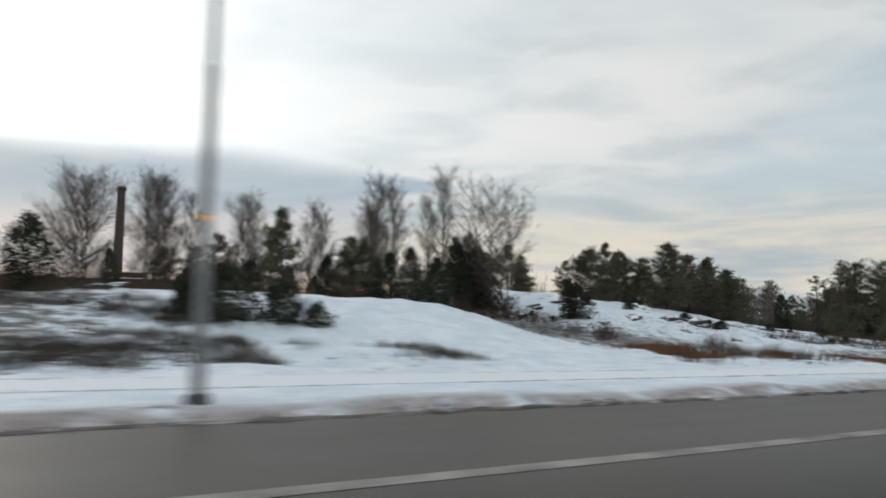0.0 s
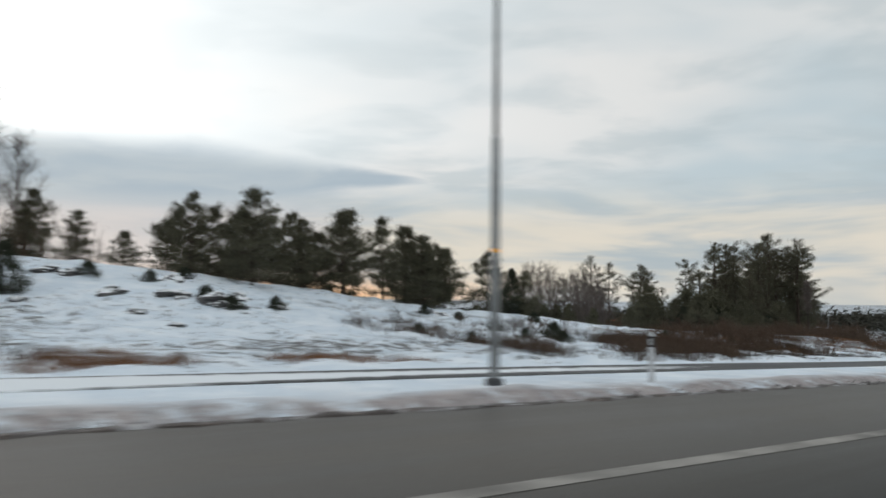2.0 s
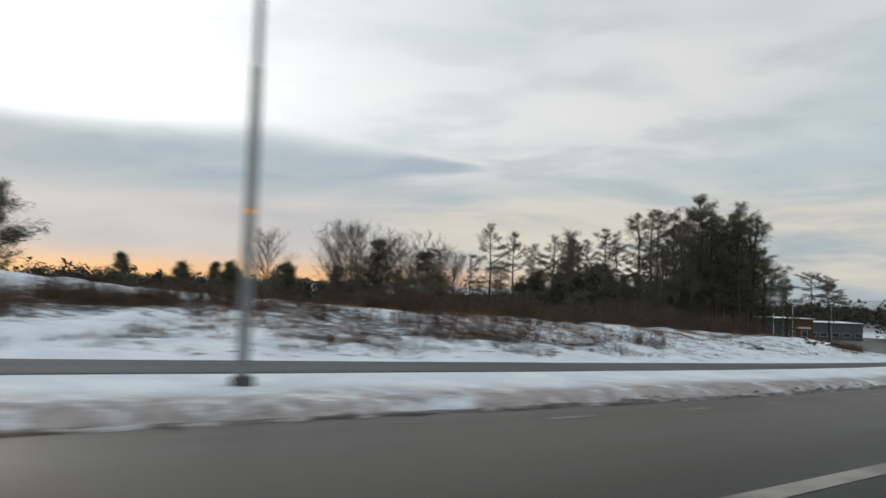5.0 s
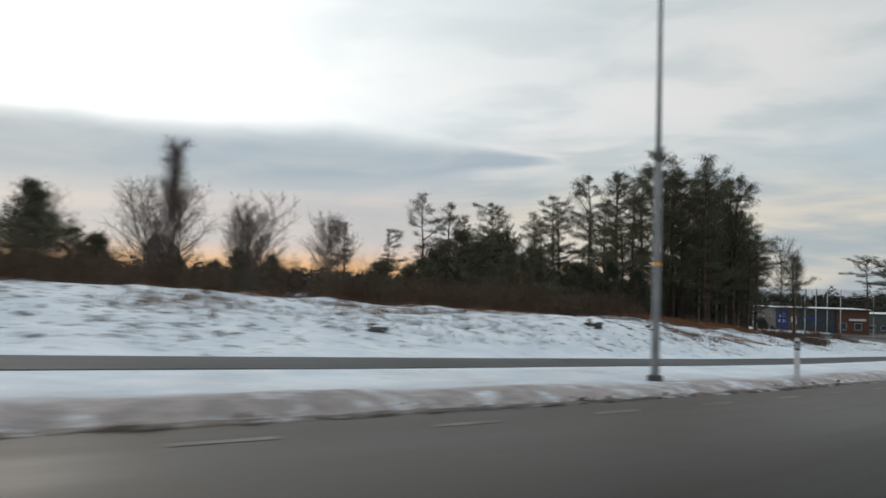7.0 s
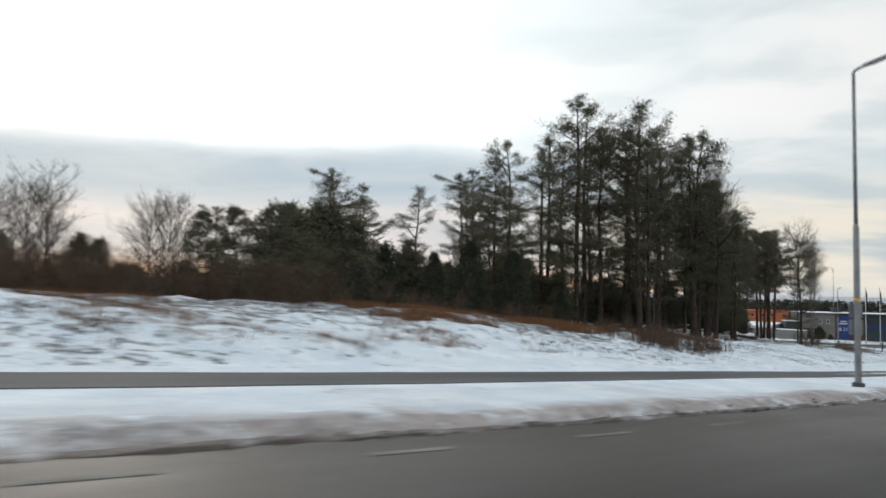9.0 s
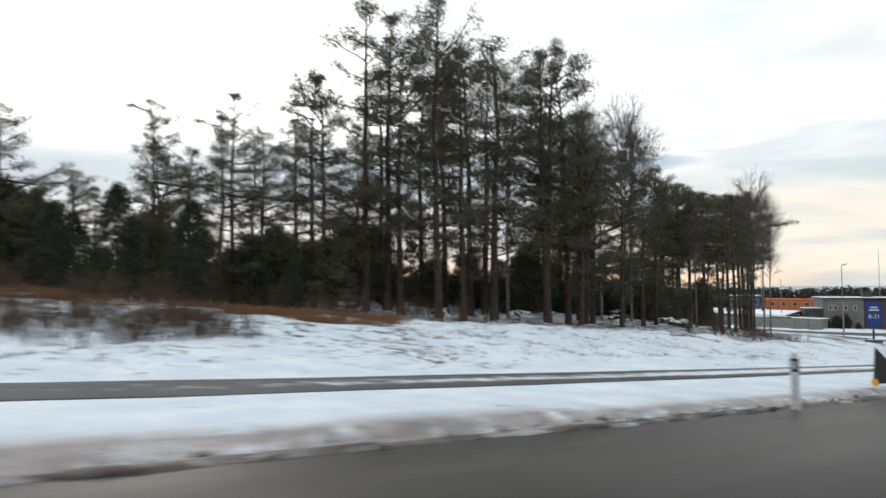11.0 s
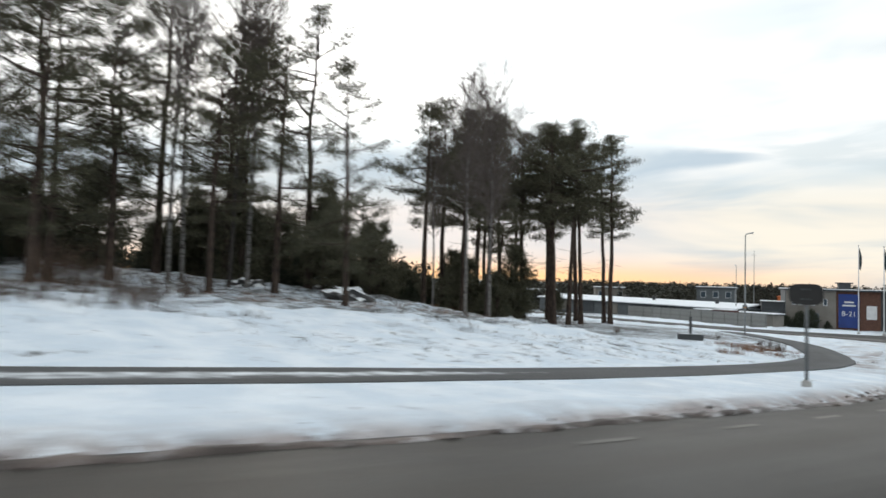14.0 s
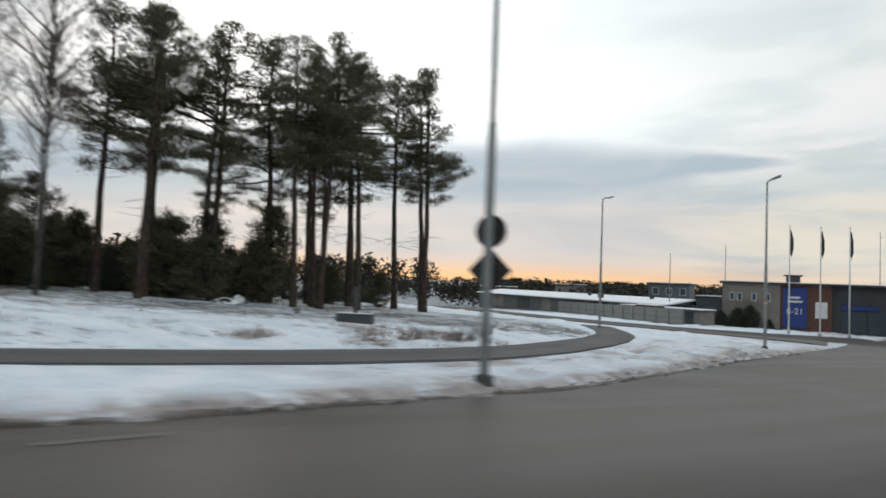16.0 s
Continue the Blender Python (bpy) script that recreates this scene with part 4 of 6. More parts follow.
# Dark conifers behind the first hump, and the row along the top of the bank.
HUMP_PINES = [(-22.5, 40.0, 5.0), (-25.0, 41.5, 4.4), (-18.6, 41.4, 6.8), (-14.8, 43.9, 4.8), (-13.4, 43.0, 4.4), (-7.9, 40.6, 3.0), (-9.4, 42.2, 2.8), (-6.3, 45.0, 4.2), (-28.5, 43.0, 4.6), (3.2, 52.5, 4.6), (4.8, 55.0, 4.2), ]
KNOLL_FILL = [(21.2, 67.6, 3.2), (1.6, 57.5, 5.0), (9.4, 61.2, 6.2), (13.0, 64.0, 5.8), (15.6, 65.6, 4.4), (0.2, 55.4, 3.6), (13.5, 72.5, 6.2), (34.5, 91.0, 5.2), (38.9, 88.0, 4.2), (39.8, 89.3, 2.7)]
BANK_PINES = [(51.8, 116.1, 5.6), (53.3, 119.4, 5.8), (55.5, 109.8, 4.2), (55.0, 123.0, 4.8), (56.9, 127.1, 5.2), (58.9, 131.8, 5.0), (56.0, 114.0, 5.0), (54.0, 125.0, 4.6)]
# Leafless trees: x, y, height.
BIRCHES = [(-32.3, 46.4, 11.4), (-31.2, 47.5, 10.9), (-30.9, 50.9, 10.6), (-26.4, 51.3, 10.2), (-24.6, 60.7, 11.5), (-15.1, 51.9, 10.6), (-14.0, 52.6, 9.6), (11.2, 78.4, 7.3), (-9.5, 52.0, 10.0), (-21.0, 55.0, 9.0), (-28.0, 56.0, 11.0), (-12.0, 58.0, 10.5), (-18.0, 60.0, 11.0), (-35.0, 52.0, 12.0), (-16.5, 56.5, 9.5)]
TALL_BIRCHES = [(70.9, 165.3, 19.5), (69.5, 151.5, 18.2), (83.6, 173.3, 13.0), (83.9, 175.2, 12.0), (73.8, 167.2, 18.8), (72.3, 163.6, 17.0), (77.0, 179.5, 12.5)]
BROADLEAF = [(-4.4, 40.2, 8.2), (-34.5, 42.5, 10.0), (-37.0, 45.5, 10.5), (24.4, 111.2, 8.8), (28.9, 106.4, 8.0), (29.5, 118.2, 9.3), (30.2, 130.5, 9.2), (22.8, 116.0, 9.5), (18.9, 104.9, 6.8), (26.0, 122.0, 8.4), (33.0, 126.0, 7.8), (35.8, 151.9, 9.6), (32.5, 113.0, 6.6)]

def scatter(rng, count, s0, s1, d0, d1, h0, h1, keep=None):
    out = []
    while len(out) < count:
        s, d = rng.uniform(s0, s1), rng.uniform(d0, d1)
        x, y, _ = at(s, d)
        if keep is None or keep(s, d, x, y):
            out.append((float(x), float(y), rng.uniform(h0, h1)))
    return out


BACK_PINES = scatter(dice, 8, 158, 208, 48, 66, 12.0, 16.0)
THICKET = scatter(dice, 84, 150, 222, 43, 72, 1.8, 5.0) + scatter(dice, 8, 152, 205, 36, 56, 3.0, 6.5) + scatter(dice, 12, 205, 232, 46, 60, 2.5, 4.0) + scatter(dice, 9, 148, 168, 34, 46, 3.0, 5.0) + scatter(dice, 18, 186, 222, 38, 52, 3.0, 6.0) + scatter(dice, 8, 118, 150, 60, 85, 2.0, 3.5)
grove_heights = [18.0, 17.0, 16.0, 18.5, 15.0]
grove = [plant("pine_tree", pine_shapes(20 + i, h, b, sp, lush=0.86), PINE_BARK, NEEDLES, "tall Scots pine with a long bare trunk in snow", "tree", "pines of the grove")
         for i, (h, b, sp) in enumerate(zip(grove_heights, (0.22, 0.18, 0.28, 0.26, 0.15), (0.17, 0.18, 0.16, 0.155, 0.18)))]
TALL_FAR = [r for r in tops(FAR_PINES) if r[2] > 8.0]
set_out(grove, GROVE_A + GROVE_B + BACK_PINES, dice, grove_heights, 0.1)
clothed = [plant("pine_tree", pine_shapes(46 + i, 15.0, 0.14, sp, lush=0.9), PINE_BARK, NEEDLES, "Scots pine with boughs low down its trunk", "tree", "low-branched pines of the grove") for i, sp in enumerate((0.18, 0.20))]
set_out(clothed, [(75.8, 167.4, 13.5), (73.5, 157.5, 13.0), (70.5, 180.0, 8.5)] + TALL_FAR, dice, [15.0, 15.0], 0.1)
slim_heights = [16.5, 17.0, 15.0]
slim = [plant("pine_tree", pine_shapes(40 + i, h, b, sp, lush=1.1), PINE_BARK, NEEDLES, "slender Scots pine with a high crown and bare trunk", "tree", "slender pines at the end of the grove")
        for i, (h, b, sp) in enumerate(zip(slim_heights, (0.50, 0.46, 0.40), (0.15, 0.155, 0.16)))]
set_out(slim, [(x, y, h * 1.045) for x, y, h in GROVE_C], dice, slim_heights, 0.1)
bushy_heights = [7.0, 6.0, 8.0, 5.5]
bushy = [plant("young_pine", pine_shapes(60 + i, h, 0.09, sp, True), PINE_BARK, NEEDLES, "bushy young pine, dark green, branched nearly to the snow", "tree", "young pines on the knolls")
         for i, (h, sp) in enumerate(zip(bushy_heights, (0.40, 0.42, 0.36, 0.45)))]
GROVE_FOOT = [(71.0, 176.0, 6.0), (73.0, 178.5, 5.2), (69.5, 182.0, 6.2), (75.5, 175.0, 4.6), (68.0, 178.5, 6.5), (72.5, 174.0, 6.4), (74.0, 172.5, 5.5)] + scatter(dice, 5, 160, 184, 36, 46, 3.0, 5.0)
BANK_ROW = scatter(dice, 5, 76, 98, 35, 45, 1.4, 2.6) + scatter(dice, 14, 108, 142, 31, 41, 1.6, 3.0)
set_out(bushy, tops(KNOLL_PINES) + [r for r in tops(FAR_PINES) if r[2] <= 8.0] + BANK_PINES + HUMP_PINES + KNOLL_FILL + GROVE_FOOT, dice, bushy_heights, 0.1)
small_pines = [plant("young_pine", pine_shapes(70 + i, h, 0.05, sp, True), PINE_BARK, NEEDLES, "small dark young pine in the thicket", "tree", "young pines of the thicket")
               for i, (h, sp) in enumerate(((3.4, 0.50), (3.0, 0.58), (3.8, 0.42)))]
FAR_HEDGE = [(x + dice.uniform(-1.5, 1.5), y + dice.uniform(-2, 2), h * dice.uniform(0.66, 0.96)) for x, y, h in [(17.5, 110.5, 4.6), (20, 111.5, 4.2), (22.5, 112.5, 5.0), (25.5, 113.5, 4.6), (28.5, 115, 4.4), (40.4, 132, 6.2), (42.2, 131.4, 7.4), (44.0, 132.4, 7.6), (45.8, 130.4, 8.0), (47.4, 129, 7.4), (49.0, 127.6, 8.2), (50.4, 125.4, 7.0)]]
set_out(small_pines, THICKET + BANK_ROW + FAR_HEDGE, dice, [3.4, 3.0, 3.8], 0.1)
umbrella = [plant("pine_tree", pine_shapes(57, 19.0, 0.62, 0.25, False, 11), PINE_BARK, NEEDLES, "old pine with a flat umbrella crown", "tree", "flat-topped pines by the shops")]
set_out(umbrella, [(116.0, 265.0, 20.0), (122.5, 270.0, 19.5), (128.0, 283.0, 18.0)], dice, [19.0], 0.1)
juniper_heights = [4.0, 3.0, 5.0]
junipers = [plant("juniper", juniper_shapes(80 + i, h, sp), GREY_BARK, NEEDLES_DENSE, "dense dark juniper rising from the snow", "shrub", "junipers", "foliage")
            for i, (h, sp) in enumerate(zip(juniper_heights, (0.30, 0.40, 0.26)))]
set_out(junipers, HEDGE + [(x, y, h * 0.78) for x, y, h in UNDERGROWTH], dice, juniper_heights, 0.1, 0.15)
low_juniper = [plant("juniper", juniper_shapes(90, 1.4, 0.72), GREY_BARK, NEEDLES_DENSE, "low spreading dark juniper bush in snow", "shrub", "low spreading junipers", "foliage")]
set_out(low_juniper, [(-8.9, 19.9, 1.3), (-7.8, 20.1, 0.75), (-10.3, 18.5, 1.7), (-11.2, 18.4, 1.2), (-20.5, 27.4, 1.3), (-21.8, 28.4, 1.0)] + [(-1.9, 41.1, 0.4), (-0.6, 40.6, 0.35), (4.4, 46.6, 0.6), (5.0, 48.6, 0.6), (1.6, 46.2, 0.7), (9.2, 44.6, 0.5), (10.4, 46.6, 0.6), (16.9, 46.2, 0.5), (19.4, 43.2, 0.5), (15.8, 55.1, 0.6), (17.6, 56.2, 0.5), (7.8, 45.2, 0.6), (9.6, 44.2, 0.5)] + scatter(dice, 7, 48, 66, 17, 33, 0.4, 0.8) + scatter(dice, 36, 150, 216, 40, 56, 1.2, 3.0) + scatter(dice, 26, 200, 238, 46, 64, 1.2, 2.8, lambda s, d, x, y: x < 64), dice, [1.4], 0.1)
birch_heights = [11.0, 13.0, 10.0]
birches = [plant("birch", bare_shapes(100 + i, h, sp, 0.12, 1.5, 1, 0.8, 1.1, 0.42), BIRCH_BARK, TWIGS, "leafless birch with pale trunk and fine brown twigs", "tree", "birches")
           for i, (h, sp) in enumerate(zip(birch_heights, (0.22, 0.18, 0.23)))]
set_out(birches, BIRCHES, dice, birch_heights, 0.1)
tall_birch = [plant("birch", bare_shapes(110, 17.0, 0.12, 0.45, 1.4, 1, 0.8, 0.5), BIRCH_BARK, TWIGS, "tall leafless birch among the pines", "tree", "tall birches of the grove")]
set_out(tall_birch, TALL_BIRCHES, dice, [17.0], 0.1)
crowned = [plant("bare_tree", bare_shapes(116, 14.0, 0.21, 0.42, 1.1, 1, 0.7, 0.55), GREY_BARK, TWIGS, "tall leafless tree with a haze of dark twigs", "tree", "bare trees at the end of the grove")]
set_out(crowned, [(73.4, 166.4, 18.5), (82.4, 177.4, 14.6)], dice, [14.0], 0.1)
sapling = [plant("young_birch", bare_shapes(112, 5.8, 0.085, 0.45, 2.2, 1, 0.7, 0.9, 0.4), GREY_BARK, TWIGS, "slim young birch with a narrow leafless crown", "tree", "young birches on the bank")]
set_out(sapling, [(48.4, 85.6, 5.8)], dice, [5.8], 0.1)
broad_heights = [9.0, 8.0, 10.0]
broad = [plant("bare_tree", bare_shapes(120 + i, h, sp, 0.10, 1.0, st, 0.6, 1.0), GREY_BARK, TWIGS, "leafless spreading tree with grey limbs", "tree", "bare broadleaf trees")
         for i, (h, sp, st) in enumerate(zip(broad_heights, (0.34, 0.26, 0.28), (1, 3, 2)))]
set_out(broad, BROADLEAF, dice, broad_heights, 0.1)

shrub_heights = [1.6, 1.3, 2.0, 1.0]
shrubs = [plant("brown_shrub", shrub_shapes(140 + i, h, sp), BRUSH, BRUSH, "leafless brown shrub standing in snow", "shrub", "brown shrubs along the bank", "crown", "stool")
          for i, (h, sp) in enumerate(zip(shrub_heights, (0.8, 1.0, 0.6, 1.1)))]


brush = scatter(dice, 50, 84, 128, 19, 30, 0.8, 1.7) + scatter(dice, 10, 118, 150, 24, 30, 1.0, 1.9) + scatter(dice, 30, 62, 92, 18, 26, 0.5, 1.0)
brush += scatter(dice, 16, 134, 160, 28, 38, 1.3, 2.4) + scatter(dice, 26, 92, 135, 32, 48, 1.4, 2.4) + scatter(dice, 8, 19, 25, 22, 34, 0.7, 1.3) + scatter(dice, 12, -24, -4, 18, 30, 0.6, 1.3)
brush += [(81.4, 151.2, 1.5), (82.4, 153.6, 1.7), (82.9, 154.3, 1.5), (84.6, 154.5, 0.9), (85.1, 155.0, 0.8), (82.2, 158.2, 1.0), (87.0, 186.0, 0.5), (96.6, 184.6, 0.6), (96.2, 186.0, 0.7), (95.6, 187.6, 0.6), (95.9, 183.4, 0.5), (94.8, 189.2, 0.5)]
set_out(shrubs, brush, dice, shrub_heights, 0.05, 0.3)


def make_tufts(name, material_, zones, label, seed, tall, per, wide=0.012):
    """Blades of dry grass or heath poking through the snow, as one mass."""
    rng = np.random.default_rng(seed)
    sh = Shape()
    c = []
    hts = []
    for count, s0, s1, d0, d1, h in zones:
        for _ in range(count):
            s, d = rng.uniform(s0, s1), rng.uniform(d0, d1)
            x, y, _z = at(s, d)
            if fractal(float(x), float(y), 0.35, 2, 6.0) < -0.12 + 0.25 * rng.random():
                continue
            z = on_ground(float(x), float(y))
            for q in range(per):
                c.append((x + rng.normal() * 0.14, y + rng.normal() * 0.14, z - 0.05))
                hts.append(h * rng.uniform(0.5, 1.2))
    c = np.array(c)
    w = rng.normal(size=c.shape) * 0.35
    w[:, 2] = 1.0
    w = unit(w)
    hts = np.array(hts)[:, None]
    side = unit(np.cross(w, rng.normal(size=c.shape))) * wide
    v = np.stack([c - side, c + side, c + w * hts], 1).reshape(-1, 3)
    sh.add(v, np.arange(len(v)).reshape(-1, 3))
    tagged(new(name, sh.mesh(name, [material_])), label, "grass", kind="stuff")


def make_brush(name, zones, label, seed):
    """Thickets of thin leafless stems with side twigs, as one mass."""
    rng = np.random.default_rng(seed)
    sh = Shape()
    c, h = [], []
    for count, s0, s1, d0, d1, low, high, gaps in zones:
        for _ in range(count):
            s, d = rng.uniform(s0, s1), rng.uniform(d0, d1)
            x, y, _z = at(s, d)
            if fractal(float(x), float(y), 0.16, 3, 8.0) < gaps:
                continue
            z = on_ground(float(x), float(y))
            tall = rng.uniform(low, high)
            for q in range(20):
                c.append((x + rng.normal() * 0.28, y + rng.normal() * 0.28, z - 0.05))
                h.append(tall * rng.uniform(0.45, 1.1))
    c, h = np.array(c), np.array(h)[:, None]
    w = rng.normal(size=c.shape) * 0.22
    w[:, 2] = 1.0
    w = unit(w)
    blades(sh, c, w, h, 0.022, rng)
    for _ in range(4):
        o = c + w * h * rng.uniform(0.25, 0.85, (len(c), 1))
        blades(sh, o, unit(w + rng.normal(size=c.shape) * 0.5), h * 0.35, 0.014, rng)
    tagged(new(name, sh.mesh(name, [BRUSH])), label, "brush", kind="stuff")


make_brush("brown_brush", [(420, 84, 130, 20, 32, 0.5, 1.2, 0.12), (260, 92, 132, 24, 33, 1.0, 1.9, 0.1), (270, 104, 132, 22, 31, 1.2, 2.7, 0.0), (60, 134, 152, 26, 36, 0.8, 1.8, 0.1), (620, 56, 94, 15, 24, 0.4, 1.1, 0.16), (160, 70, 94, 24, 36, 0.45, 1.15, 0.2), (300, 56, 88, 20, 30, 0.35, 0.8, 0.2), (260, -10, 34, 40, 56, 1.4, 3.0, -0.3), (460, 46, 64, 15, 21, 0.3, 0.7, 0.0), (110, 18, 33, 14.4, 18.5, 0.25, 0.55, 0.08), (120, 23.5, 28, 19.5, 27, 0.35, 0.8, -0.1), (420, 43, 60, 14.5, 22, 0.3, 0.75, 0.0), (90, 50, 64, 22, 31, 0.3, 0.7, 0.08), (80, 19, 26, 22, 33, 0.4, 0.9, 0.05), (70, 143, 149, 15, 18.5, 0.5, 1.0, -1.0), (110, 150, 168, 26, 34, 0.8, 1.6, 0.0), (95, 43, 57, 13.3, 17.0, 0.25, 0.6, -0.12), (26, 178, 185, 17.4, 19.4, 0.3, 0.8, -1.0), (40, 42, 46, 22, 28, 0.25, 0.6, -1.0)],
           "thicket of leafless red-brown brushwood on the bank", 15)
make_tufts("dry_grass", STRAW, [(900, 18, 23.5, 15.5, 19.5, 0.32), (420, 24, 31, 14.2, 17.5, 0.24), (500, 27, 38, 13.6, 15.5, 0.2), (1500, 60, 92, 15, 28, 0.26), (1300, 84, 128, 17, 24, 0.25), (4800, 132, 158, 18.5, 25.5, 0.34), (700, 168, 205, 25, 31, 0.2), (110, 208, 213, 15.2, 17.6, 0.3), (130, 213, 219, 17.6, 20.2, 0.3), (500, 118, 134, 14, 18, 0.22)],
           "rust-brown dry grass showing through the snow", 5, 0.5, 16, 0.009)
make_tufts("dead_heath", HEATH, [(1600, 48, 92, 13.4, 17, 0.2), (7200, -18, 4, 14, 27, 0.32), (800, 20, 50, 18, 40, 0.16), (1500, 58, 100, 13.5, 34, 0.18), (2200, 90, 136, 13.5, 22, 0.15), (700, 135, 165, 13.5, 20, 0.14), (1500, 150, 232, 23, 46, 0.2), (260, 5, 10, 15, 17.5, 0.3), (2600, 150, 225, 13.0, 24, 0.11), (900, 41, 56, 14, 31, 0.2), (700, 172, 200, 17, 22, 0.2), (420, 208, 234, 10.5, 17, 0.08), (350, 200, 216, 15, 19, 0.12)],
           "dark dead heath and weeds poking through the snow", 6, 0.3, 12, 0.010)


# ---- lamps, posts and signs ----
def leaning_turn(x, y):
    """The heading of the road beside a place, in degrees."""
    s, _ = along(x, y)
    return math.degrees(float(np.interp(s, LINE_S, LINE_H)))


def make_lamp(name="street_lamp", tall=9.0):
    """A lamp post that stands at the origin, with its head reaching out along -y."""
    root = thing(name, "tall galvanised street lamp with a flat leaf-shaped head", "street lamp", "street lamps beside the road")
    low, top = Shape(), Shape()
    low.tube([(0, 0, -0.3), (0, 0, 0.02), (0, 0, tall * 0.5), (0, 0, tall * 0.5 + 0.08)], [0.085, 0.085, 0.078, 0.055], 14)
    part("lower_pole", low, STEEL, root, smooth=True)
    top.tube([(0, 0, tall * 0.5 + 0.04), (0, 0, tall * 0.75), (0, 0, tall - 0.04)], [0.055, 0.050, 0.045], 12)
    part("upper_pole", top, STEEL, root, smooth=True)
    collar = Shape()
    collar.tube([(0, 0, -0.25), (0, 0, 0.10), (0, 0, 0.13)], [0.17, 0.165, 0.10], 14)
    part("ground_collar", collar, DARK_STEEL, root, smooth=True)
    arm = Shape()
    arm.tube([(0, 0.0, tall - 0.1), (0, -0.03, tall - 0.01), (0, -0.16, tall + 0.05), (0, -0.34, tall + 0.09)], [0.045, 0.045, 0.04, 0.034], 10)
    part("arm", arm, STEEL, root, smooth=True)
    head = Shape()
    ring = [(-0.22, 0.05), (-0.30, 0.085), (-0.48, 0.12), (-0.68, 0.125), (-0.80, 0.10), (-0.87, 0.04)]
    v, f = [], []
    for y, w in ring:
        z = tall + 0.02 - y * 0.22
        v += [(-w, y, z + 0.015), (-w * 0.6, y, z + 0.055), (w * 0.6, y, z + 0.055), (w, y, z + 0.015), (w * 0.8, y, z - 0.035), (-w * 0.8, y, z - 0.035)]
    for i in range(len(ring) - 1):
        f += [(i * 6 + j, i * 6 + (j + 1) % 6, i * 6 + 6 + (j + 1) % 6, i * 6 + 6 + j) for j in range(6)]
    head.add(v, f)
    k = 6 * (len(ring) - 1)
    head.f += [[0, 5, 4, 3, 2, 1], [k, k + 1, k + 2, k + 3, k + 4, k + 5]]
    head.m += [0, 0]
    body = part("lamp_head", head, LAMP_GREY, root, "grey die-cast lamp head", True)
    lens = Shape()
    lens.add([(-0.085, -0.46, tall + 0.088), (0.085, -0.46, tall + 0.088), (0.085, -0.76, tall + 0.154), (-0.085, -0.76, tall + 0.154), (-0.06, -0.49, tall + 0.065), (0.06, -0.49, tall + 0.065), (0.06, -0.73, tall + 0.118), (-0.06, -0.73, tall + 0.118)],
             [(4, 7, 6, 5), (0, 1, 5, 4), (1, 2, 6, 5), (2, 3, 7, 6), (3, 0, 4, 7)])
    part("lens", lens, LENS, body)
    band = Shape()
    band.tube([(0, 0, 2.40), (0, 0, 2.47)], [0.0835, 0.0835], 14)
    part("number_band", band, ORANGE, root, "small orange band round the pole")
    return root


def make_posts():
    lamp = make_lamp()
    spots_ = [(-4.7, 8.0), (20.8, 30.5), (44.8, 54.2), (65.3, 80.6), (80.75, 109.7), (93.7, 141.1), (102.9, 176.5)]
    for i, (x, y) in enumerate(spots_):
        m = spot(x, y, leaning_turn(x, y))
        if i:
            lamp_copy = copy_thing(lamp, m)
            if i == len(spots_) - 1:
                for child in list(lamp_copy.children):
                    if child.name.startswith("number_band"):
                        bpy.data.objects.remove(child)
        else:
            lamp.matrix_world = m
    copy_thing(lamp, spot(101.9, 205.6, 60))
    copy_thing(lamp, spot(89.75, 212.0, 140) @ Matrix.Scale(1.05, 4))
    copy_thing(lamp, spot(79.6, 259.5, 200) @ Matrix.Scale(1.02, 4))


def make_delineators():
    root = thing("marker_post", "white plastic roadside marker post with a dark reflector band", "marker post", "marker posts along the road edge")
    body, band, glass = Shape(), Shape(), Shape()
    body.plate([(-0.06, -0.3), (0.06, -0.3), (0.06, 0.98), (0.03, 1.04), (-0.03, 1.04), (-0.06, 0.98)], -0.022, 0.022)
    part("post", body, PLASTIC, root)
    band.plate([(-0.063, 0.72), (0.063, 0.72), (0.063, 0.95), (-0.063, 0.95)], -0.025, 0.025)
    b = part("band", band, BLACK, root)
    glass.plate([(-0.035, 0.77), (0.035, 0.77), (0.035, 0.90), (-0.035, 0.90)], -0.029, 0.029)
    part("reflector", glass, LENS, b)
    spots_ = DELINEATORS
    for i, (x, y) in enumerate(spots_):
        m = spot(x, y, leaning_turn(x, y) + 90)
        if i:
            copy_thing(root, m)
        else:
            root.matrix_world = m


DELINEATORS = [(24.0, 32.9), (40.3, 46.9), (68.7, 85.0), (88.2, 123.1), (102.4, 166.8)]


def disc(r, k=28):
    return [(r * math.cos(2 * math.pi * i / k), r * math.sin(2 * math.pi * i / k)) for i in range(k)]


def rounded(w, h, r, k=6):
    out = []
    for cx, cz, a0 in ((w / 2 - r, h / 2 - r, 0), (-w / 2 + r, h / 2 - r, 90), (-w / 2 + r, -h / 2 + r, 180), (w / 2 - r, -h / 2 + r, 270)):
        out += [(cx + r * math.cos(radians(a0 + 90 * q / k)), cz + r * math.sin(radians(a0 + 90 * q / k))) for q in range(k + 1)]
    return out


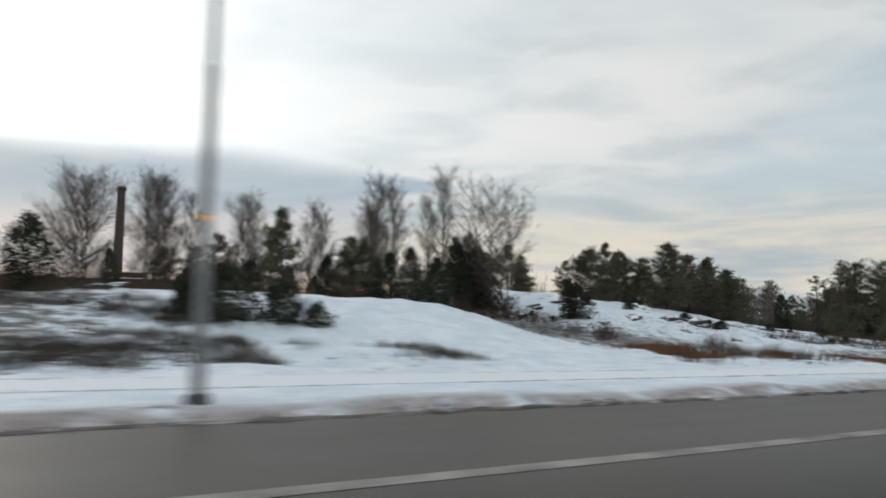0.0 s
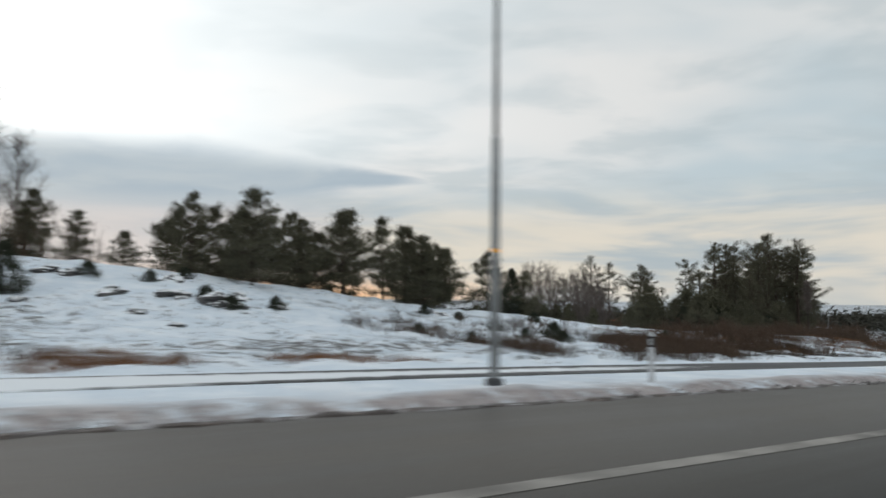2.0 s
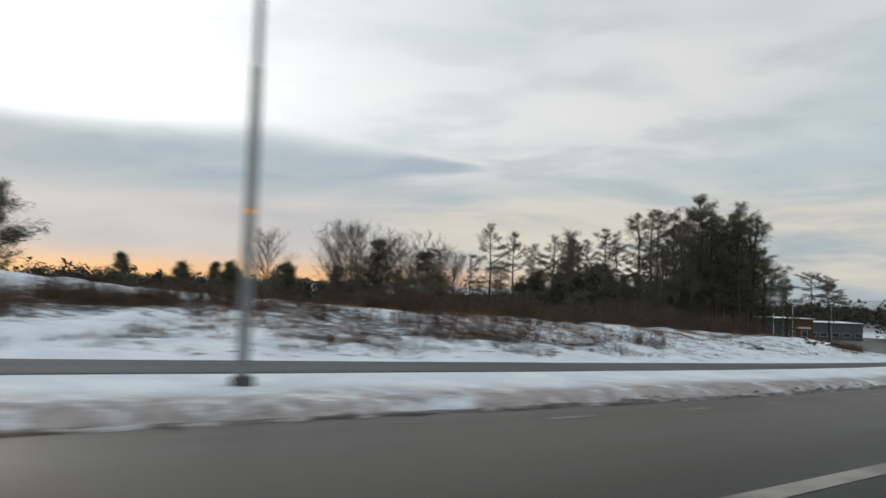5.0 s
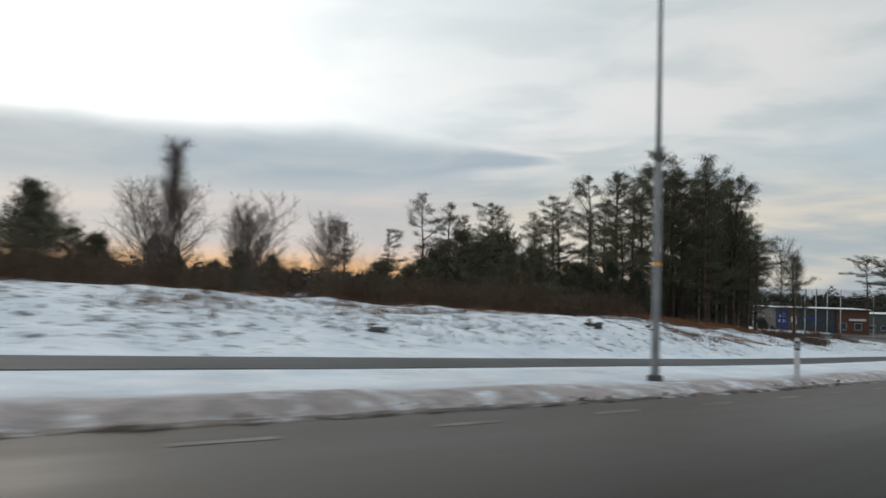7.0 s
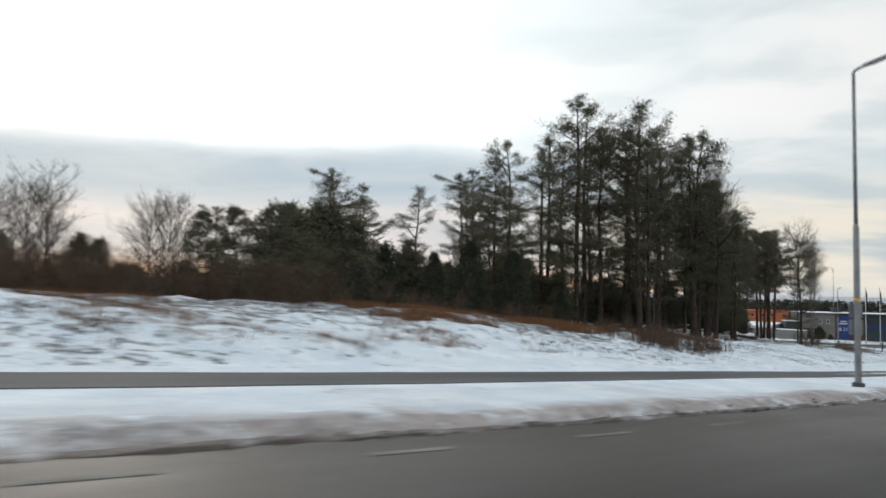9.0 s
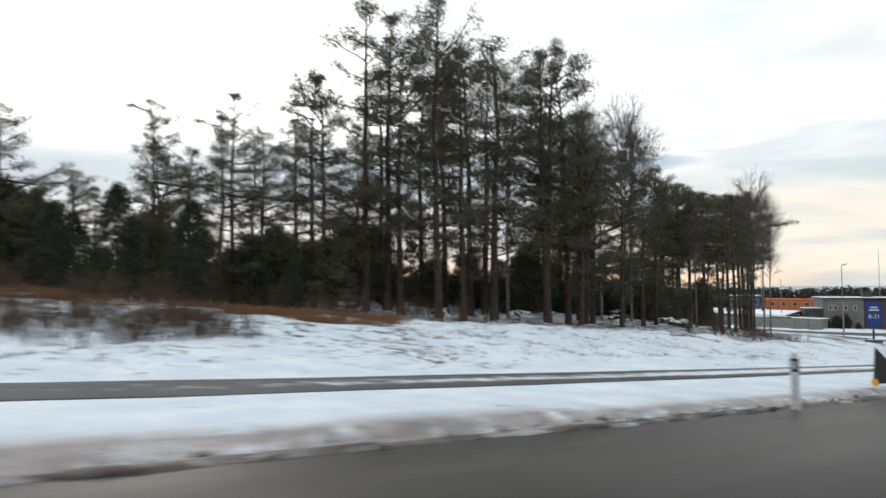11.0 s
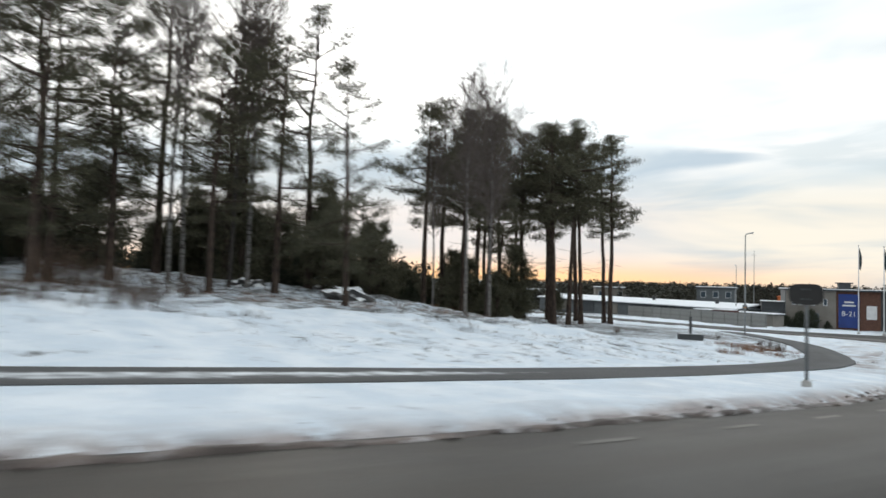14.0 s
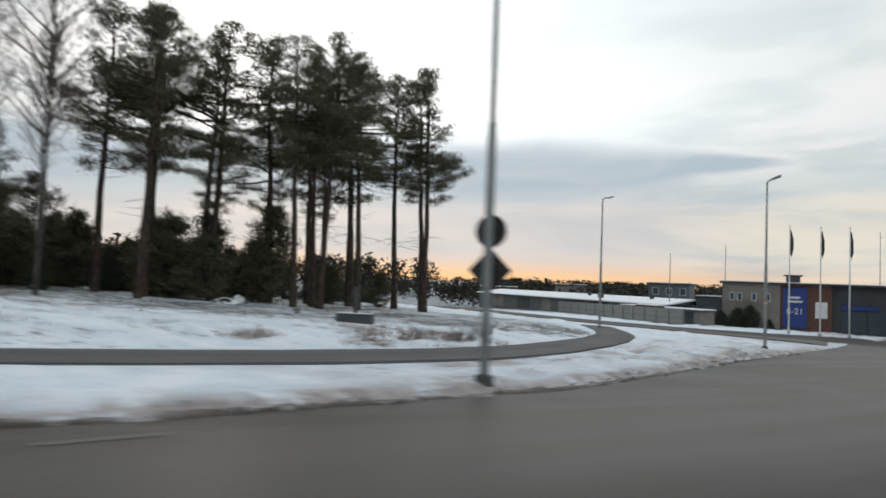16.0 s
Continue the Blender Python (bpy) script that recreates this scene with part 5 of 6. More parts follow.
def sign_plate(name, outline, z, y, front, parent, label="", rim=0.012):
    """A sheet sign seen from behind: the plate, its folded rim and two clamps."""
    plate, face, clamp = Shape(), Shape(), Shape()
    o = [(px, pz + z) for px, pz in outline]
    plate.plate(o, y, y + 0.02)
    ob = part(name, plate, SIGN_BACK, parent, label)
    face.plate([(px * 0.96, (pz - z) * 0.96 + z) for px, pz in o], y + 0.02, y + 0.023)
    part("sign_face", face, front, ob)
    for dz in (-0.12, 0.12):
        clamp.box(-0.11, y - 0.03, z + dz - 0.02, 0.11, y - 0.001, z + dz + 0.02)
    part("clamp", clamp, DARK_STEEL, ob)
    return ob


def make_signs():
    # Wide dark sign on its own post.
    root = thing("road_sign", "road sign on a steel post, its dark back showing", "road sign", m=spot(100.2, 163.1, leaning_turn(100.2, 163.1) - 78))
    post, foot = Shape(), Shape()
    post.tube([(0, 0, -0.3), (0, 0, 2.46)], [0.04, 0.04], 12)
    part("post", post, POST_GREY, root, smooth=True)
    foot.tube([(0, 0, -0.2), (0, 0, 0.12), (0, 0, 0.16)], [0.12, 0.11, 0.05], 12)
    part("foot", foot, CONCRETE, root, smooth=True)
    sign_plate("sign_panel", rounded(0.76, 0.50, 0.18), 2.24, -0.075, SIGN_BACK, root, "dark wide panel with rounded ends")
    # Round and square signs strapped to the lamp post by the bend.
    x, y = 102.9, 176.5
    base = thing("sign_pair", "round sign over a diamond sign, strapped to the lamp post", "road sign", m=spot(x, y, leaning_turn(x, y) - 60))
    sign_plate("round_sign", disc(0.29), 2.62, 0.10, YELLOW, base, "dark back of a round sign")
    sign_plate("diamond_sign", [(0.40, 0), (0, 0.40), (-0.40, 0), (0, -0.40)], 1.93, 0.10, YELLOW, base, "dark back of a diamond sign")
    # Grey boards on the lamp post beside the wood.
    x, y = 80.75, 109.7
    boards = thing("notice_boards", "two pale grey sign plates strapped to the lamp post", "road sign", m=spot(x, y, leaning_turn(x, y) - 50))
    for z, h in ((2.12, 0.40), (1.66, 0.44)):
        p = Shape()
        p.plate([(px, pz + z) for px, pz in rounded(0.36, h, 0.05)], 0.09, 0.11)
        part("plate", p, STEEL, boards)
    # Dark box sign on the lamp post by the side road.
    x, y = 89.75, 212.0
    box = thing("box_sign", "small dark box sign strapped to the lamp post", "road sign", m=spot(x, y, 10))
    p, q = Shape(), Shape()
    p.box(-0.2, 0.10, 2.25, 0.2, 0.28, 2.8, bevel=0.03)
    part("housing", p, DARK_STEEL, box)
    q.box(-0.12, -0.1, 2.48, 0.12, 0.12, 2.54)
    part("clamp", q, STEEL, box)
    # Dark planter-like plinth with a short post on the snow.
    plinth = thing("sign_plinth", "low dark plinth with a short post, standing on snow", "sign base", m=spot(91.9, 184.6, 28, 0.05))
    a, b, c = Shape(), Shape(), Shape()
    a.box(-0.68, -0.22, 0.0, 0.68, 0.22, 0.40, bevel=0.03)
    part("base", a, DARK_STEEL, plinth)
    b.box(-0.07, -0.06, 0.38, 0.07, 0.06, 1.4, bevel=0.015)
    part("post", b, DARK_STEEL, plinth)
    c.box(-0.63, -0.17, 0.398, 0.63, 0.17, 0.43, bevel=0.012)
    part("snow_cap", c, SNOW_PLAIN, plinth, "thin cap of snow")


SNOW_PLAIN = plain("loose_snow", (0.82, 0.845, 0.875), 0.8, 0.0, 0.05, 2.0, 0.3)


TRIANGLE_ONE, TRIANGLE_TWO = (89.85, 127.9), (96.3, 144.7)


def make_triangles():
    """Two fold-out warning triangles on stakes at the road's edge."""
    def stake(root, x, tall):
        rod = Shape()
        rod.tube([(x, 0.03, -0.15), (x, 0.03, tall)], [0.022, 0.022], 10)
        part("stake", rod, STEEL, root, "thin galvanised stake", True)

    def caps(root, corners, film, label):
        """A rounded film cap over each lower corner, the last two corners."""
        middle = (sum(q[0] for q in corners) / 3, sum(q[1] for q in corners) / 3)
        for cx, cz in corners[1:]:
            ux, uz = middle[0] - cx, middle[1] - cz
            k = math.hypot(ux, uz)
            c = Shape()
            c.plate([(cx + ux / k * 0.07 + 0.085 * math.cos(a * math.pi / 7), cz + uz / k * 0.07 + 0.085 * math.sin(a * math.pi / 7)) for a in range(14)], -0.018, 0.018)
            part("corner_cap", c, film, root, label)

    x, y = TRIANGLE_ONE
    one = thing("warning_triangle", "fold-out warning triangle staked at the road edge, grey back showing", "warning triangle", "warning triangles", m=spot(x, y, leaning_turn(x, y) - 108))
    tri = Shape()
    corners = [(-0.36, 1.06), (-0.42, 0.22), (0.40, 0.40)]
    tri.plate(corners, -0.012, 0.012)
    part("panel", tri, SIGN_BACK, one, "dark grey triangular panel")
    caps(one, corners, ORANGE, "orange corner cap")
    stake(one, 0.02, 0.7)
    x, y = TRIANGLE_TWO
    two = thing("warning_triangle", "folded black warning triangle with orange and red front, on a stake", "warning triangle", "warning triangles", m=spot(x, y, leaning_turn(x, y) - 108))
    back, strip, middle, leg = Shape(), Shape(), Shape(), Shape()
    corners = [(-0.28, 1.12), (-0.26, 0.30), (0.52, 0.34)]
    back.plate(corners, -0.012, 0.012)
    part("panel", back, BLACK, two, "black triangular panel")
    caps(two, corners, YELLOW, "yellow corner cap")
    strip.plate([(-0.12, 0.33), (0.20, 0.27), (0.06, 0.78), (-0.12, 1.05), (-0.24, 1.08), (-0.17, 0.75)], -0.022, -0.013)
    part("front_strip", strip, ORANGE, two, "orange reflective strip")
    middle.plate([(-0.02, 0.45), (0.14, 0.42), (0.05, 0.74), (-0.12, 0.80)], -0.027, -0.0225)
    part("red_field", middle, RED, two, "red field")
    leg.tube([(0.12, -0.03, 0.36), (0.24, -0.06, -0.03)], [0.055, 0.045], 8)
    part("stand", leg, RED, two, "red stand")
    stake(two, -0.31, 1.28)


# ---- buildings beyond the bend ----
def opening(parent, x0, z0, x1, z1, y, mat=None, frame_mat=None, name="window"):
    """A window or door set in a facade along x that faces -y: frame, recessed pane, sill."""
    w = part(name, frame_shape(x0, z0, x1, z1, y), frame_mat or PLASTIC, parent)
    p = Shape()
    p.box(x0 + 0.05, y - 0.02, z0 + 0.05, x1 - 0.05, y + 0.01, z1 - 0.05)
    part("pane", p, mat or GLASS, w)
    if name == "window":
        q = Shape()
        q.box(x0 - 0.05, y - 0.12, z0 - 0.06, x1 + 0.05, y - 0.02, z0 - 0.01)
        part("sill", q, STEEL, w)
    return w


def frame_shape(x0, z0, x1, z1, y, t=0.07, d=0.05):
    f = Shape()
    f.box(x0, y - d, z0, x0 + t, y + 0.02, z1)
    f.box(x1 - t, y - d, z0, x1, y + 0.02, z1)
    f.box(x0 + t, y - d, z1 - t, x1 - t, y + 0.02, z1)
    f.box(x0 + t, y - d, z0, x1 - t, y + 0.02, z0 + t)
    return f


PALE_WALL = plain("pale_render", (0.18, 0.165, 0.145), 0.85, 0.0, 0.18, 0.5)
BRICKWORK = plain("red_brown_brick", (0.105, 0.05, 0.034), 0.85, 0.0, 0.3, 6.0)
DARK_CLAD = plain("dark_cladding", (0.045, 0.05, 0.055), 0.6, 0.2, 0.25, 0.8)
BLUE = plain("blue_board", (0.008, 0.032, 0.17), 0.45, 0.0, 0.12, 1.0)
GREY_CLAD = plain("grey_sheet_cladding", (0.085, 0.095, 0.10), 0.6, 0.1, 0.2, 0.7)
FENCE_GREY = plain("weathered_board", (0.20, 0.20, 0.19), 0.9, 0.0, 0.3, 2.0)
RUST_ROOF = plain("orange_sheet", (0.50, 0.13, 0.035), 0.7, 0.0, 0.2, 0.6)
WHITE_PAINT = plain("white_paint", (0.62, 0.62, 0.62), 0.5, 0.0, 0.12, 1.0)
VAN_RED = plain("dark_red_paint", (0.07, 0.022, 0.018), 0.35, 0.1, 0.15, 3.0, 0.0)
FLAG = plain("dark_flag_cloth", (0.03, 0.05, 0.055), 0.9, 0.0, 0.4, 2.0)
CHIMNEY = plain("dark_chimney_brick", (0.055, 0.035, 0.03), 0.9, 0.0, 0.3, 3.0)


def letters(text, size, x, z, y, parent, mat):
    """Raised lettering on a facade that faces -y."""
    cu = bpy.data.curves.new("lettering", "FONT")
    cu.body, cu.size, cu.extrude, cu.align_x = text, size, 0.01, "CENTER"
    ob = new("lettering_curve", cu)
    bpy.context.view_layer.update()
    me = bpy.data.meshes.new_from_object(ob.evaluated_get(bpy.context.evaluated_depsgraph_get()))
    bpy.data.objects.remove(ob)
    me.materials.clear()
    me.materials.append(mat)
    t = new("lettering", me)
    t.parent = parent
    t.matrix_local = pose(x, y, z, 90, 0, 0)
    return t


def make_shop():
    """The shop with the blue board: its front runs along x and faces -y."""
    m = pose(87.0, 258.0, ground_z(94, 253.0) - 0.25, 0, 0, 12)
    root = thing("shop_building", "flat-roofed shop, pale wall, blue board, brown brick and dark glazing", "building", m=m)
    h = 5.75
    for name, x0, x1, y0, y1, mat in (("pale_wall", 0, 6.7, 0, 9, PALE_WALL), ("brick_wall", 6.7, 12.4, 0.05, 9, BRICKWORK), ("dark_wall", 12.4, 22.0, 0.6, 9, DARK_CLAD), ("end_wall", 22.0, 30.0, 0.3, 9, BRICKWORK)):
        w = Shape()
        w.box(x0, y0, -0.6, x1, y1, h)
        part(name, w, mat, root)
    r = Shape()
    r.box(-0.4, -0.5, h + 0.003, 30.4, 9.4, h + 0.22, bevel=0.03)
    part("roof_slab", r, DARK_CLAD, root)
    r = Shape()
    r.box(-0.3, -0.35, h + 0.215, 30.3, 9.3, h + 0.32, bevel=0.04)
    part("roof_snow", r, SNOW_PLAIN, root, "layer of snow on the roof")
    for x in (1.1, 2.0, 3.7, 5.3):
        opening(root, x - 0.28, 3.55, x + 0.28, 4.55, -0.03)
    opening(root, 3.6, 0.2, 4.5, 2.4, -0.03, GREY_CLAD, STEEL, "door")
    side = Shape()
    side.box(-0.08, 0.02, -0.6, -0.004, 8.9, h - 0.05)
    part("side_cladding", side, GREY_CLAD, root, "grey sheet cladding on the gable")
    b = Shape()
    b.box(7.0, -0.16, 0.35, 9.7, 0.04, 5.35, bevel=0.02)
    board = part("blue_board", b, BLUE, root, "tall blue board with pale lettering")
    letters("8-21", 1.05, 8.35, 2.1, -0.17, board, WHITE_PAINT)
    for z, w in ((4.05, 1.2), (3.55, 1.7)):
        q = Shape()
        q.box(8.35 - w / 2, -0.175, z, 8.35 + w / 2, -0.158, z + 0.24)
        part("text_bar", q, WHITE_PAINT, board, "pale bar of unreadable writing")
    q = Shape()
    q.box(10.6, -0.06, 1.7, 11.9, 0.06, 3.7, bevel=0.02)
    part("poster_frame", q, WHITE_PAINT, root, "pale poster on the brickwork")
    for i in range(3):
        opening(root, 13.5 + i * 2.8, 0.1, 16.1 + i * 2.8, 2.7, 0.58, GLASS, DARK_STEEL, "shop_window")
    q = Shape()
    q.box(13.4, 0.42, 2.85, 17.4, 0.6, 3.4, bevel=0.02)
    part("fascia", q, BLUE, root, "blue fascia strip over the windows")
    q = Shape()
    q.box(25.0, -0.3, 3.0, 29.0, 0.32, 3.5, bevel=0.04)
    part("canopy", q, WHITE_PAINT, root, "white canopy over an entrance")
    for x in (22.6, 26.4):
        opening(root, x, 0.6, x + 1.8, 2.4, 0.28)
    q = Shape()
    q.box(7.6, 4.0, h + 0.2, 9.2, 5.4, h + 1.2, bevel=0.05)
    vent = part("roof_vent", q, DARK_CLAD, root, "dark roof ventilator")
    q = Shape()
    q.box(7.3, 3.7, h + 1.18, 9.5, 5.7, h + 1.36, bevel=0.04)
    part("vent_cap", q, DARK_STEEL, vent)


def make_annex():
    """The low dark store against the shop's gable."""
    root = thing("store_annex", "low dark blue-grey store against the shop's gable", "building", m=pose(87.0, 258.0, ground_z(94, 253.0) - 0.25, 0, 0, 12))
    w, r, c = Shape(), Shape(), Shape()
    w.box(-3.3, 0.3, -0.6, -0.09, 4.5, 3.75)
    part("wall", w, DARK_CLAD, root)
    r.box(-3.45, 0.1, 3.753, -0.085, 4.6, 3.9, bevel=0.03)
    part("roof_slab", r, DARK_STEEL, root)
    c.box(-3.35, 0.2, 3.895, -0.1, 4.5, 3.98, bevel=0.03)
    part("roof_snow", c, SNOW_PLAIN, root, "thin snow on the store's roof")
    d = Shape()
    d.box(-2.6, 0.24, -0.1, -1.0, 0.31, 2.4, bevel=0.01)
    door = part("door", d, GREY_CLAD, root)
    for q in range(4):
        k = Shape()
        k.box(-2.52 + q * 0.38, 0.215, 0.02, -2.2 + q * 0.38, 0.243, 2.3)
        part("door_board", k, GREY_CLAD, door)


def make_van():
    """The dark van parked in the depot yard behind the fence."""
    x, y = 79.2, 251.4
    root = thing("parked_van", "dark red-brown van with a snowy roof parked in the yard", "van", m=pose(x, y, on_ground(x, y), 0, 0, 152))
    side = [(-2.3, 0.45), (2.3, 0.45), (2.35, 1.0), (1.75, 1.15), (1.05, 1.95), (0.85, 2.02), (-2.25, 2.02), (-2.35, 1.9)]
    body = Shape()
    body.plate(side, -0.9, 0.9)
    shell = part("body", body, VAN_RED, root)
    for y0, y1 in ((-0.915, -0.898), (0.898, 0.915)):
        for o in ([(0.2, 1.25), (1.5, 1.25), (0.98, 1.82), (0.2, 1.82)], [(-1.9, 1.25), (0.05, 1.25), (0.05, 1.82), (-1.9, 1.82)]):
            g = Shape()
            g.plate(o, y0, y1)
            part("window", g, GLASS, shell)
    g = Shape()
    g.add([(1.745, -0.78, 1.18), (1.745, 0.78, 1.18), (1.09, 0.74, 1.93), (1.09, -0.74, 1.93), (1.775, -0.78, 1.21), (1.775, 0.78, 1.21), (1.12, 0.74, 1.96), (1.12, -0.74, 1.96)],
          [(4, 5, 6, 7), (3, 2, 1, 0), (0, 1, 5, 4), (1, 2, 6, 5), (2, 3, 7, 6), (3, 0, 4, 7)])
    part("windscreen", g, GLASS, shell)
    c = Shape()
    c.box(-2.2, -0.82, 2.018, 0.8, 0.82, 2.12, bevel=0.03)
    part("roof_snow", c, SNOW_PLAIN, root, "snow on the van's roof")
    for x0 in (-2.42, 2.33):
        b = Shape()
        b.box(x0, -0.88, 0.4, x0 + 0.09, 0.88, 0.62, bevel=0.02)
        part("bumper", b, BLACK, root)
    for wx in (-1.45, 1.5):
        for wy in (-0.93, 0.73):
            t = Shape()
            t.tube([(wx, wy, 0.32), (wx, wy + 0.2, 0.32)], [0.32, 0.32], 18)
            wheel = part("wheel", t, BLACK, root)
            r = Shape()
            r.tube([(wx, wy - 0.012, 0.32), (wx, wy + 0.212, 0.32)], [0.19, 0.19], 14)
            part("rim", r, STEEL, wheel)


def make_shop_bushes():
    """Clipped evergreen bushes along the foot of the pale shop wall."""
    first = plant("evergreen_bush", juniper_shapes(97, 1.9, 0.5), GREY_BARK, NEEDLES_DENSE, "rounded dark evergreen bush at the foot of the shop wall", "shrub", "bushes before the shop", "foliage")
    set_out([first], [(89.0, 257.3, 2.3), (90.4, 257.7, 2.6), (87.2, 257.0, 1.7), (92.6, 258.1, 1.2)], random.Random(3), [1.9], 0.1, 0.15)


def make_depot():
    """The long low building with the snow-covered roof, and its lean-to."""
    root = thing("depot_building", "long low grey depot with a snow-covered low-pitched roof", "building", m=pose(88.0, 252.5, ground_z(80, 250) - 0.3, 0, 0, 152))
    h, ridge = 2.05, 2.8
    w = Shape()
    w.box(8.6, -10.5, -0.8, 62, -0.0, h)
    part("wall", w, GREY_CLAD, root)

    def roof(name, lift, thick, inset, mat, label=""):
        """A low saddle roof along the building, its ridge at half the depth."""
        r = Shape()
        x0, x1 = 8.4 + inset, 62.5 - inset
        line = [(0.6 - inset, h + lift), (-5.25, ridge + lift), (-11.1 + inset, h + lift)]
        v = [(x, y, z) for x in (x0, x1) for y, z in line] + [(x, y, z - thick) for x in (x0, x1) for y, z in line]
        r.add(v, [(0, 3, 4, 1), (1, 4, 5, 2), (6, 7, 10, 9), (7, 8, 11, 10), (0, 6, 9, 3), (2, 5, 11, 8)])
        r.add(v, [(0, 1, 7, 6), (1, 2, 8, 7), (3, 9, 10, 4), (4, 10, 11, 5)])
        part(name, r, mat, root, label)

    roof("roof_slab", 0.16, 0.15, 0.0, DARK_CLAD)
    roof("roof_snow", 0.34, 0.175, 0.12, SNOW_PLAIN, "thick snow on the low-pitched roof")
    for x, w_, dark in ((9.4, 3.6, 1), (15.5, 2.4, 0), (21.0, 4.0, 1), (28.0, 4.2, 1), (36.0, 3.0, 0), (43.0, 4.0, 1), (52.0, 4.0, 0)):
        d = Shape()
        d.box(x, -0.02, -0.1, x + w_, 0.06, 1.95, bevel=0.01)
        door = part("garage_door", d, DARK_CLAD if dark else PALE_WALL, root)
        for q in range(4):
            s_ = Shape()
            s_.box(x + 0.05, 0.06, 0.02 + q * 0.48, x + w_ - 0.05, 0.085, 0.46 + q * 0.48)
            part("door_panel", s_, DARK_CLAD if dark else PALE_WALL, door)
    for x, z in ((30.0, h + 0.55), (15.5, h + 0.55)):
        d = Shape()
        d.tube([(x, -3.5, z), (x, -3.5, z + 0.9), (x, -3.5, z + 0.95)], [0.3, 0.3, 0.42], 12)
        part("roof_cowl", d, DARK_STEEL, root)
    shed = thing("lean_to_shed", "grey lean-to shed with a snowy roof in front of the depot", "shed", m=pose(86.5, 249.5, ground_z(82, 247) - 0.2, 0, 0, 152))
    w = Shape()
    w.box(0, -2.4, -0.5, 14, 0.0, 1.75)
    part("wall", w, PALE_WALL, shed)
    r = Shape()
    r.box(-0.3, -2.6, 1.753, 14.3, 0.4, 1.86, bevel=0.03)
    part("roof_slab", r, DARK_CLAD, shed)
    r = Shape()
    r.box(-0.2, -2.5, 1.855, 14.2, 0.3, 1.98, bevel=0.04)
    part("roof_snow", r, SNOW_PLAIN, shed, "snow on the lean-to")
    for x, w_ in ((1.0, 3.0), (6.0, 2.6), (10.5, 2.4)):
        d = Shape()
        d.box(x, -0.01, -0.1, x + w_, 0.05, 1.6, bevel=0.01)
        part("door", d, DARK_CLAD, shed)


def make_fence():
    root = thing("board_fence", "weathered grey board fence along the depot yard", "fence")
    a, b = np.array([87.0, 241.5]), np.array([60.0, 264.5])
    k = 88
    board = Shape()
    board.box(-0.185, -0.012, -0.3, 0.185, 0.012, 1.75, bevel=0.006)
    me = board.mesh("board", [FENCE_GREY])
    ang = math.degrees(math.atan2(b[1] - a[1], b[0] - a[0]))
    for i in range(k):
        p = a + (b - a) * (i + 0.5) / k
        ob = part("board", me, [], root)
        ob.matrix_world = pose(p[0], p[1], ground_z(p[0], p[1]) + 0.04 * (i % 3), 0, 0, ang)
    post = Shape()
    post.box(-0.05, 0.013, -0.4, 0.05, 0.11, 1.7, bevel=0.006)
    mp = post.mesh("post", [FENCE_GREY])
    for i in range(13):
        p = a + (b - a) * (i + 0.1) / 13
        ob = part("post", mp, [], root)
        ob.matrix_world = pose(p[0], p[1], ground_z(p[0], p[1]), 0, 0, ang)


def make_flags():
    root = thing("flagpole", "white flagpole with a dark furled flag", "flagpole", "flagpoles before the shop")
    p, c, f, k = Shape(), Shape(), Shape(), Shape()
    p.tube([(0, 0, -0.3), (0, 0, 5.0), (0, 0, 11.0)], [0.085, 0.07, 0.04], 12)
    part("pole", p, WHITE_PAINT, root, smooth=True)
    k.tube([(0, 0, 11.0), (0, 0, 11.08), (0, 0, 11.14)], [0.05, 0.07, 0.03], 10)
    part("finial", k, STEEL, root)
    rows = []
    for i in range(9):
        z = 10.8 - i * 0.32
        wide = 0.10 + 0.22 * math.sin(math.pi * (i + 0.7) / 9)
        rows.append([(0.06, 0.0, z), (0.06 + wide * 0.5, 0.07 * math.sin(i * 1.3), z - 0.18), (0.06 + wide, 0.05 * math.cos(i * 1.7), z - 0.42), (0.06 + wide * 0.5, -0.08, z - 0.2)])
    f.add([q for r in rows for q in r], [(i * 4 + j, i * 4 + (j + 1) % 4, i * 4 + 4 + (j + 1) % 4, i * 4 + 4 + j) for i in range(8) for j in range(4)])
    part("flag", f, FLAG, root, "dark furled flag", True)
    c.tube([(0, 0, -0.2), (0, 0, 0.25)], [0.2, 0.16], 12)
    part("foot", c, CONCRETE, root)
    for i, (x, y) in enumerate(((97.3, 242.0), (99.9, 243.6), (102.4, 244.2), (106.5, 250.0))):
        m = spot(x, y, 20 + 9 * i)
        if i:
            copy_thing(root, m)
        else:
            root.matrix_world = m


def make_block(name, x, y, turn, w, d, h, wall, roof, label, windows=(), sunk=0.4, cap=SNOW_PLAIN):
    root = thing(name, label, "building", m=pose(x, y, on_ground(x, y) - sunk, 0, 0, turn))
    s_ = Shape()
    s_.box(-w / 2, 0, 0, w / 2, d, h)
    part("wall", s_, wall, root)
    s_ = Shape()
    s_.box(-w / 2 - 0.3, -0.3, h + 0.003, w / 2 + 0.3, d + 0.3, h + 0.3, bevel=0.05)
    part("roof", s_, roof, root)
    if cap:
        s_ = Shape()
        s_.box(-w / 2 - 0.15, -0.15, h + 0.295, w / 2 + 0.15, d + 0.15, h + 0.45, bevel=0.05)
        part("roof_snow", s_, cap, root)
    for x0, z0, x1, z1 in windows:
        opening(root, x0, z0, x1, z1, -0.02)
    return root


